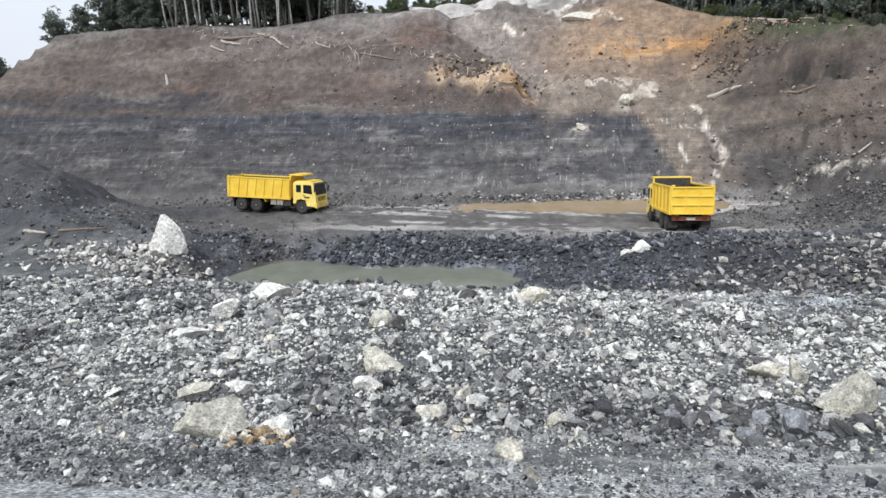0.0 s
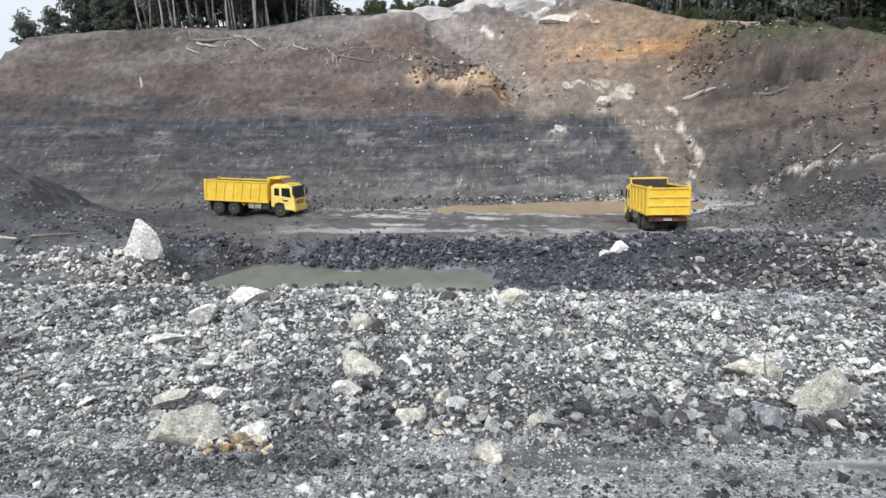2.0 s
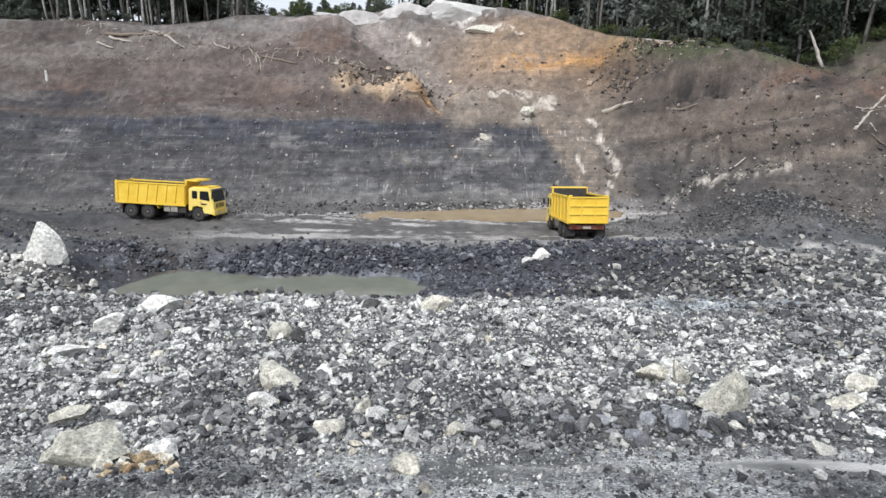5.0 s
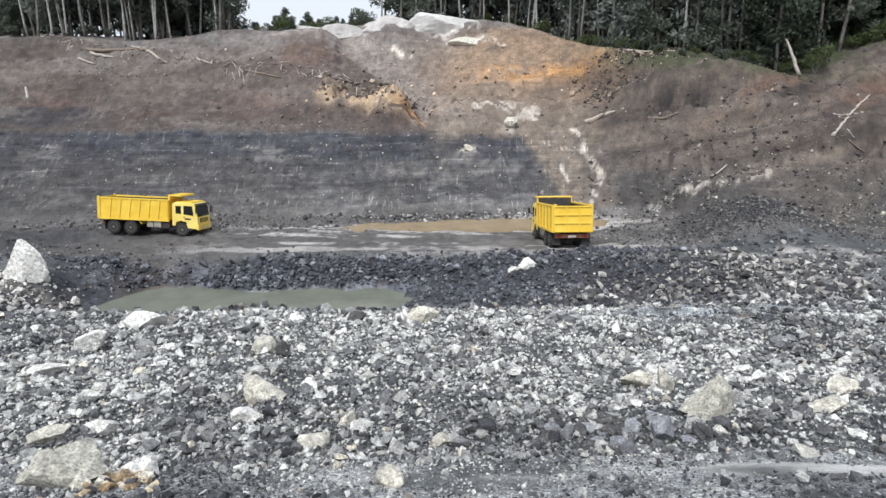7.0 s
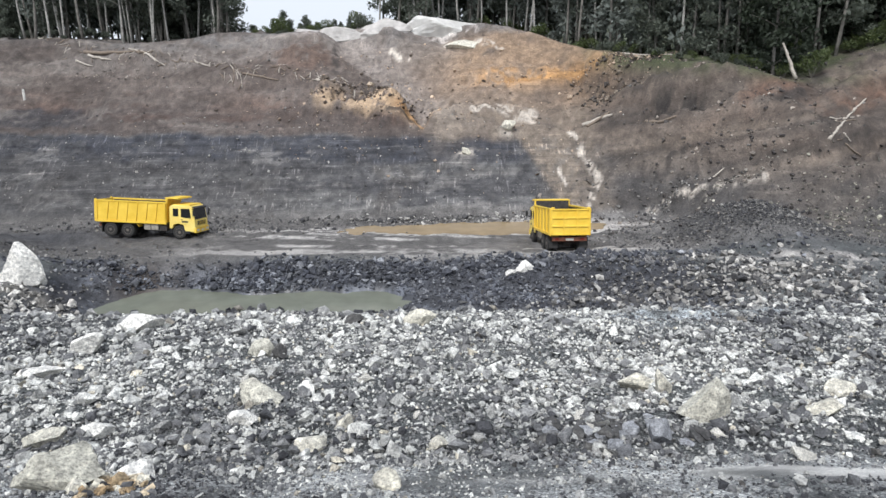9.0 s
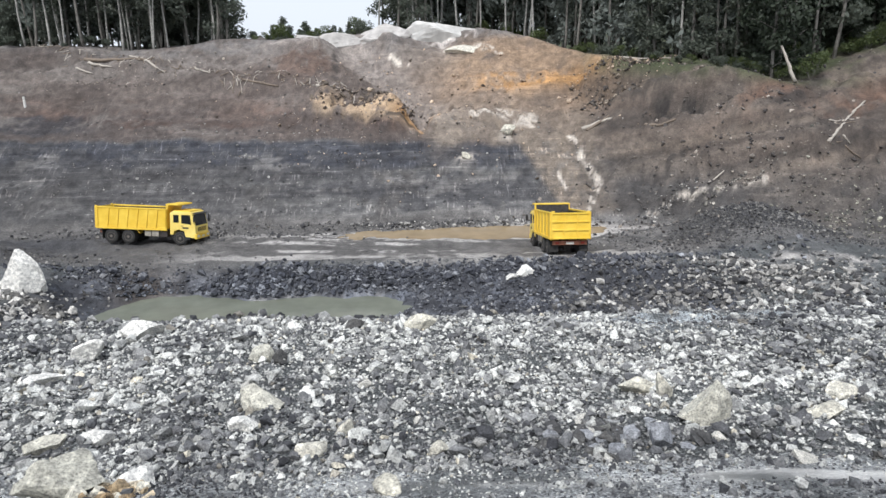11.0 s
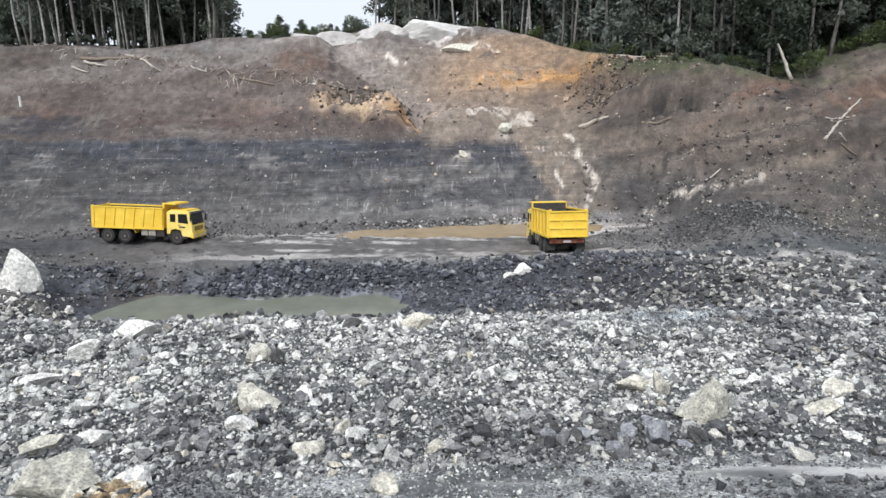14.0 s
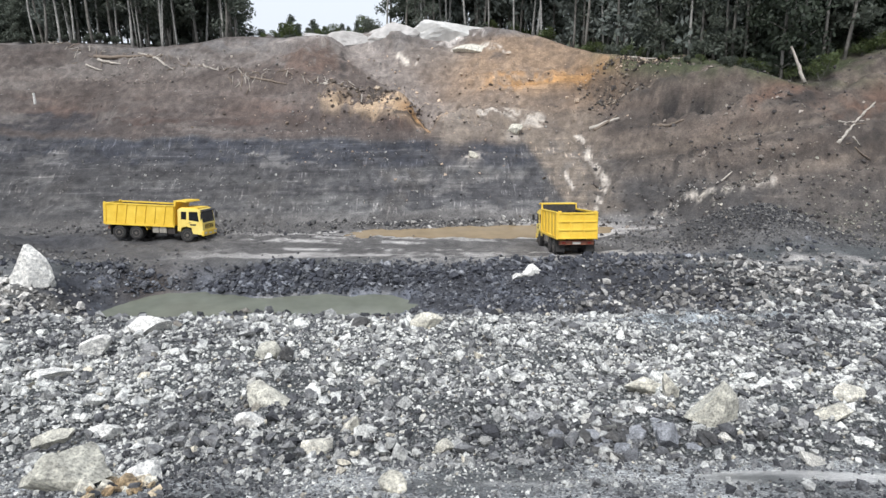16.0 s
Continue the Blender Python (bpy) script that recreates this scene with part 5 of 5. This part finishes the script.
def shrub(seed, rad, mat):
    r = np.random.default_rng(seed)
    t = new("shrub")
    clumps = []
    for i in range(5):
        a, d = i * 2.4, rad * r.uniform(0.1, 0.8)
        tip = Vector((math.cos(a) * d, math.sin(a) * d, rad * r.uniform(0.4, 1.3)))
        part("stem", tube([(0, 0, -0.2), tip * 0.5, tip], [0.03, 0.025, 0.012], 5), GREY_BARK, t)
        clumps.append((tip.x, tip.y, tip.z, rad * r.uniform(0.4, 0.7)))
    leaves = new("foliage", leaf_mesh(r, clumps, 110, 0.16, mat))
    leaves.parent = t
    return t


TALL = [tree(70 + i, 17 + 2.5 * i, 0.10 + 0.018 * i, 0.36, 2.8, PALE_BARK if i < 3 else GREY_BARK, 48) for i in range(4)]
DENSE = [tree(80 + i, 13 + 2 * i, 0.16, 0.12 + 0.08 * i, 2.4, GREY_BARK, 64, True) for i in range(3)]
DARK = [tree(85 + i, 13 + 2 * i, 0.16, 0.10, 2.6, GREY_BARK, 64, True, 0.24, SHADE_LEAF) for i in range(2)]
SMALL = [tree(90 + i, 6.5 + i, 0.10, 0.15, 1.8, GREY_BARK, 60, True) for i in range(2)]
SHRUBS = [shrub(100 + i, 0.9 + 0.3 * i, BRUSH if i % 2 else LEAF) for i in range(4)]
for kinds, label, group in ((TALL, "tall slender forest tree with a pale trunk", "forest trees"), (DENSE, "dense dark-green forest tree", "forest trees"), (DARK, "leafy forest tree with leaf colour darkened for shade", "forest trees"), (SMALL, "low bushy tree at the forest edge", "forest trees"), (SHRUBS, "leafy green shrub on the rim", "shrubs on the rim")):
    for ob in kinds:
        tagged(ob, label, "shrub" if kinds is SHRUBS else "tree", group)
USED = set()


def plant(ob, x, y, scale, turn, lean=0.0):
    z = float(height(np.array([x]), np.array([y]))[0])
    m = pose(x, y, z, lean, 0, turn)
    if ob.name not in USED:
        USED.add(ob.name)
        ob.matrix_world = m @ Matrix.Diagonal((scale, scale, scale, 1))
        return
    made = copy_thing(ob, m)
    made.scale = (scale, scale, scale)


def rim(x):
    """Where the ground levels out above the face, along y in metres."""
    p = np.array([x / KFAR])
    return float(KFAR * (toe(p) + crest(p) / 0.69)[0])


def woods():
    """The wood behind the first rows, too dense to count; haze and eastern shade are in its leaf colours."""
    r = np.random.default_rng(43)
    at, rad, kind = [], [], []
    trunks = bmesh.new()
    for i in range(330):
        way = r.uniform(-1.05, 0.95)
        if -0.34 < way < -0.02:
            continue
        low = way < -0.66
        y = rim(float(np.clip(way * 84, -70, 60))) + 9 + 22 * r.uniform() + 5 * low
        x = way * y
        z = float(height(np.array([x]), np.array([y]))[0])
        tall = r.uniform(13, 21) * (0.55 if low else 1.0)
        lean = r.normal(0, 0.03, 2)
        trunk = tube([(x, y, z - 0.5), (x + lean[0] * tall * 0.5, y + lean[1] * tall * 0.5, z + tall * 0.5), (x + lean[0] * tall, y + lean[1] * tall, z + tall)], [0.17, 0.12, 0.04], 6)
        me = bpy.data.meshes.new("trunk")
        trunk.to_mesh(me)
        trunk.free()
        trunks.from_mesh(me)
        bpy.data.meshes.remove(me)
        for k in range(22):
            h = tall * (0.10 + 0.9 * (k + r.uniform()) / 22)
            out = 3.0 * (0.55 if low else 1.0) * (1.05 - 0.55 * h / tall) * math.sqrt(r.uniform())
            a = r.uniform(0, 6.28)
            at.append((x + out * math.cos(a), y + out * math.sin(a), z + h))
            rad.append(r.uniform(0.8, 1.6) * (0.7 if low else 1.0))
            # eastern clumps get the leaf colour darkened for shade
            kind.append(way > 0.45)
    at, rad, kind = np.array(at), np.array(rad), np.array(kind)
    per = 26
    n = len(at) * per
    p = r.normal(size=(n, 3))
    p /= np.linalg.norm(p, axis=1)[:, None]
    c = np.repeat(at, per, 0) + p * np.repeat(rad, per)[:, None] * r.uniform(0.3, 1.0, (n, 1)) ** 0.6
    a = r.normal(size=(n, 3))
    a /= np.linalg.norm(a, axis=1)[:, None]
    b = np.cross(a, r.normal(size=(n, 3)))
    b /= np.linalg.norm(b, axis=1)[:, None]
    size = r.uniform(0.22, 0.5, (n, 1))
    quad = np.stack([c - a * size, c - b * size * 0.45, c + a * size, c + b * size * 0.45], 1).reshape(-1, 3)
    first = len(trunks.verts)
    me = bpy.data.meshes.new("woods")
    trunks.to_mesh(me)
    trunks.free()
    wood_faces = [tuple(f.vertices) for f in me.polygons]
    v = np.empty(first * 3)
    me.vertices.foreach_get("co", v)
    bpy.data.meshes.remove(me)
    me = bpy.data.meshes.new("woods")
    faces = wood_faces + [tuple(q) for q in (first + np.arange(4 * n).reshape(-1, 4)).tolist()]
    me.from_pydata(np.concatenate([v.reshape(-1, 3), quad]), [], faces)
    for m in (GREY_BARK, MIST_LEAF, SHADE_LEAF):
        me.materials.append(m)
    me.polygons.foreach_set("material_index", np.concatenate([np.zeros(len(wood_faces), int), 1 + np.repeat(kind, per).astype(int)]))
    me.update()
    return tagged(new("woods", me), "dense forest rising behind the rim, leaf colour paled for haze, darkened for eastern shade", "forest", kind="stuff")


def forest():
    r = np.random.default_rng(41)
    for i in range(330):
        x = r.uniform(-78, 70)
        d = r.uniform(0, 1) ** 1.3 * 20
        y = rim(x) + 1.8 + d
        way = x / y
        pick, scale = None, r.uniform(0.85, 1.15)
        if way < -0.66 or x < -64:
            if r.uniform() < 0.9:
                pick, scale = SMALL[i % 2], r.uniform(0.6, 0.95)
                y += 4
        elif way < -0.31:
            pick = TALL[i % 4] if d < 9 else DENSE[i % 3]
            if d < 9 and r.uniform() < 0.25:
                pick = DENSE[i % 3]
        elif way < -0.10:
            pick, scale = SMALL[i % 2], r.uniform(0.5, 0.75) if way < -0.275 else r.uniform(0.2, 0.34)
            y += 14 + 1.5 * d
        else:
            y += (2.5 * (x > 12) + 1.5) * (x < 30)
            pick = TALL[i % 4] if d < 9 and way < 0.6 else DENSE[i % 3]
            if d < 11 and r.uniform() < 0.12 + 0.22 * (way > 0.27):
                pick = DENSE[i % 3]
            # east end: mostly trees whose shade is in the leaf colour
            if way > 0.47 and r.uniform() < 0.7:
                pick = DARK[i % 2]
        if pick:
            plant(pick, x, y, scale, r.uniform(0, 360), r.normal(0, 2.5))
    for i in range(185):
        x = r.uniform(-66, 56) if i < 90 else r.uniform(-27, -9) if i < 130 else r.uniform(15, 44)
        edge = rim(x)
        y = edge + (r.uniform(2.5, 14) if x < 12 else r.uniform(0.3, 9))
        if -0.12 < x / y < 0.08 and y < edge + 6:
            continue
        far_left = x < -28
        plant(SHRUBS[0 if far_left else i % 4], x, y, r.uniform(0.6, 1.3) * (0.42 if i >= 90 else 0.7), r.uniform(0, 360))


woods()
forest()
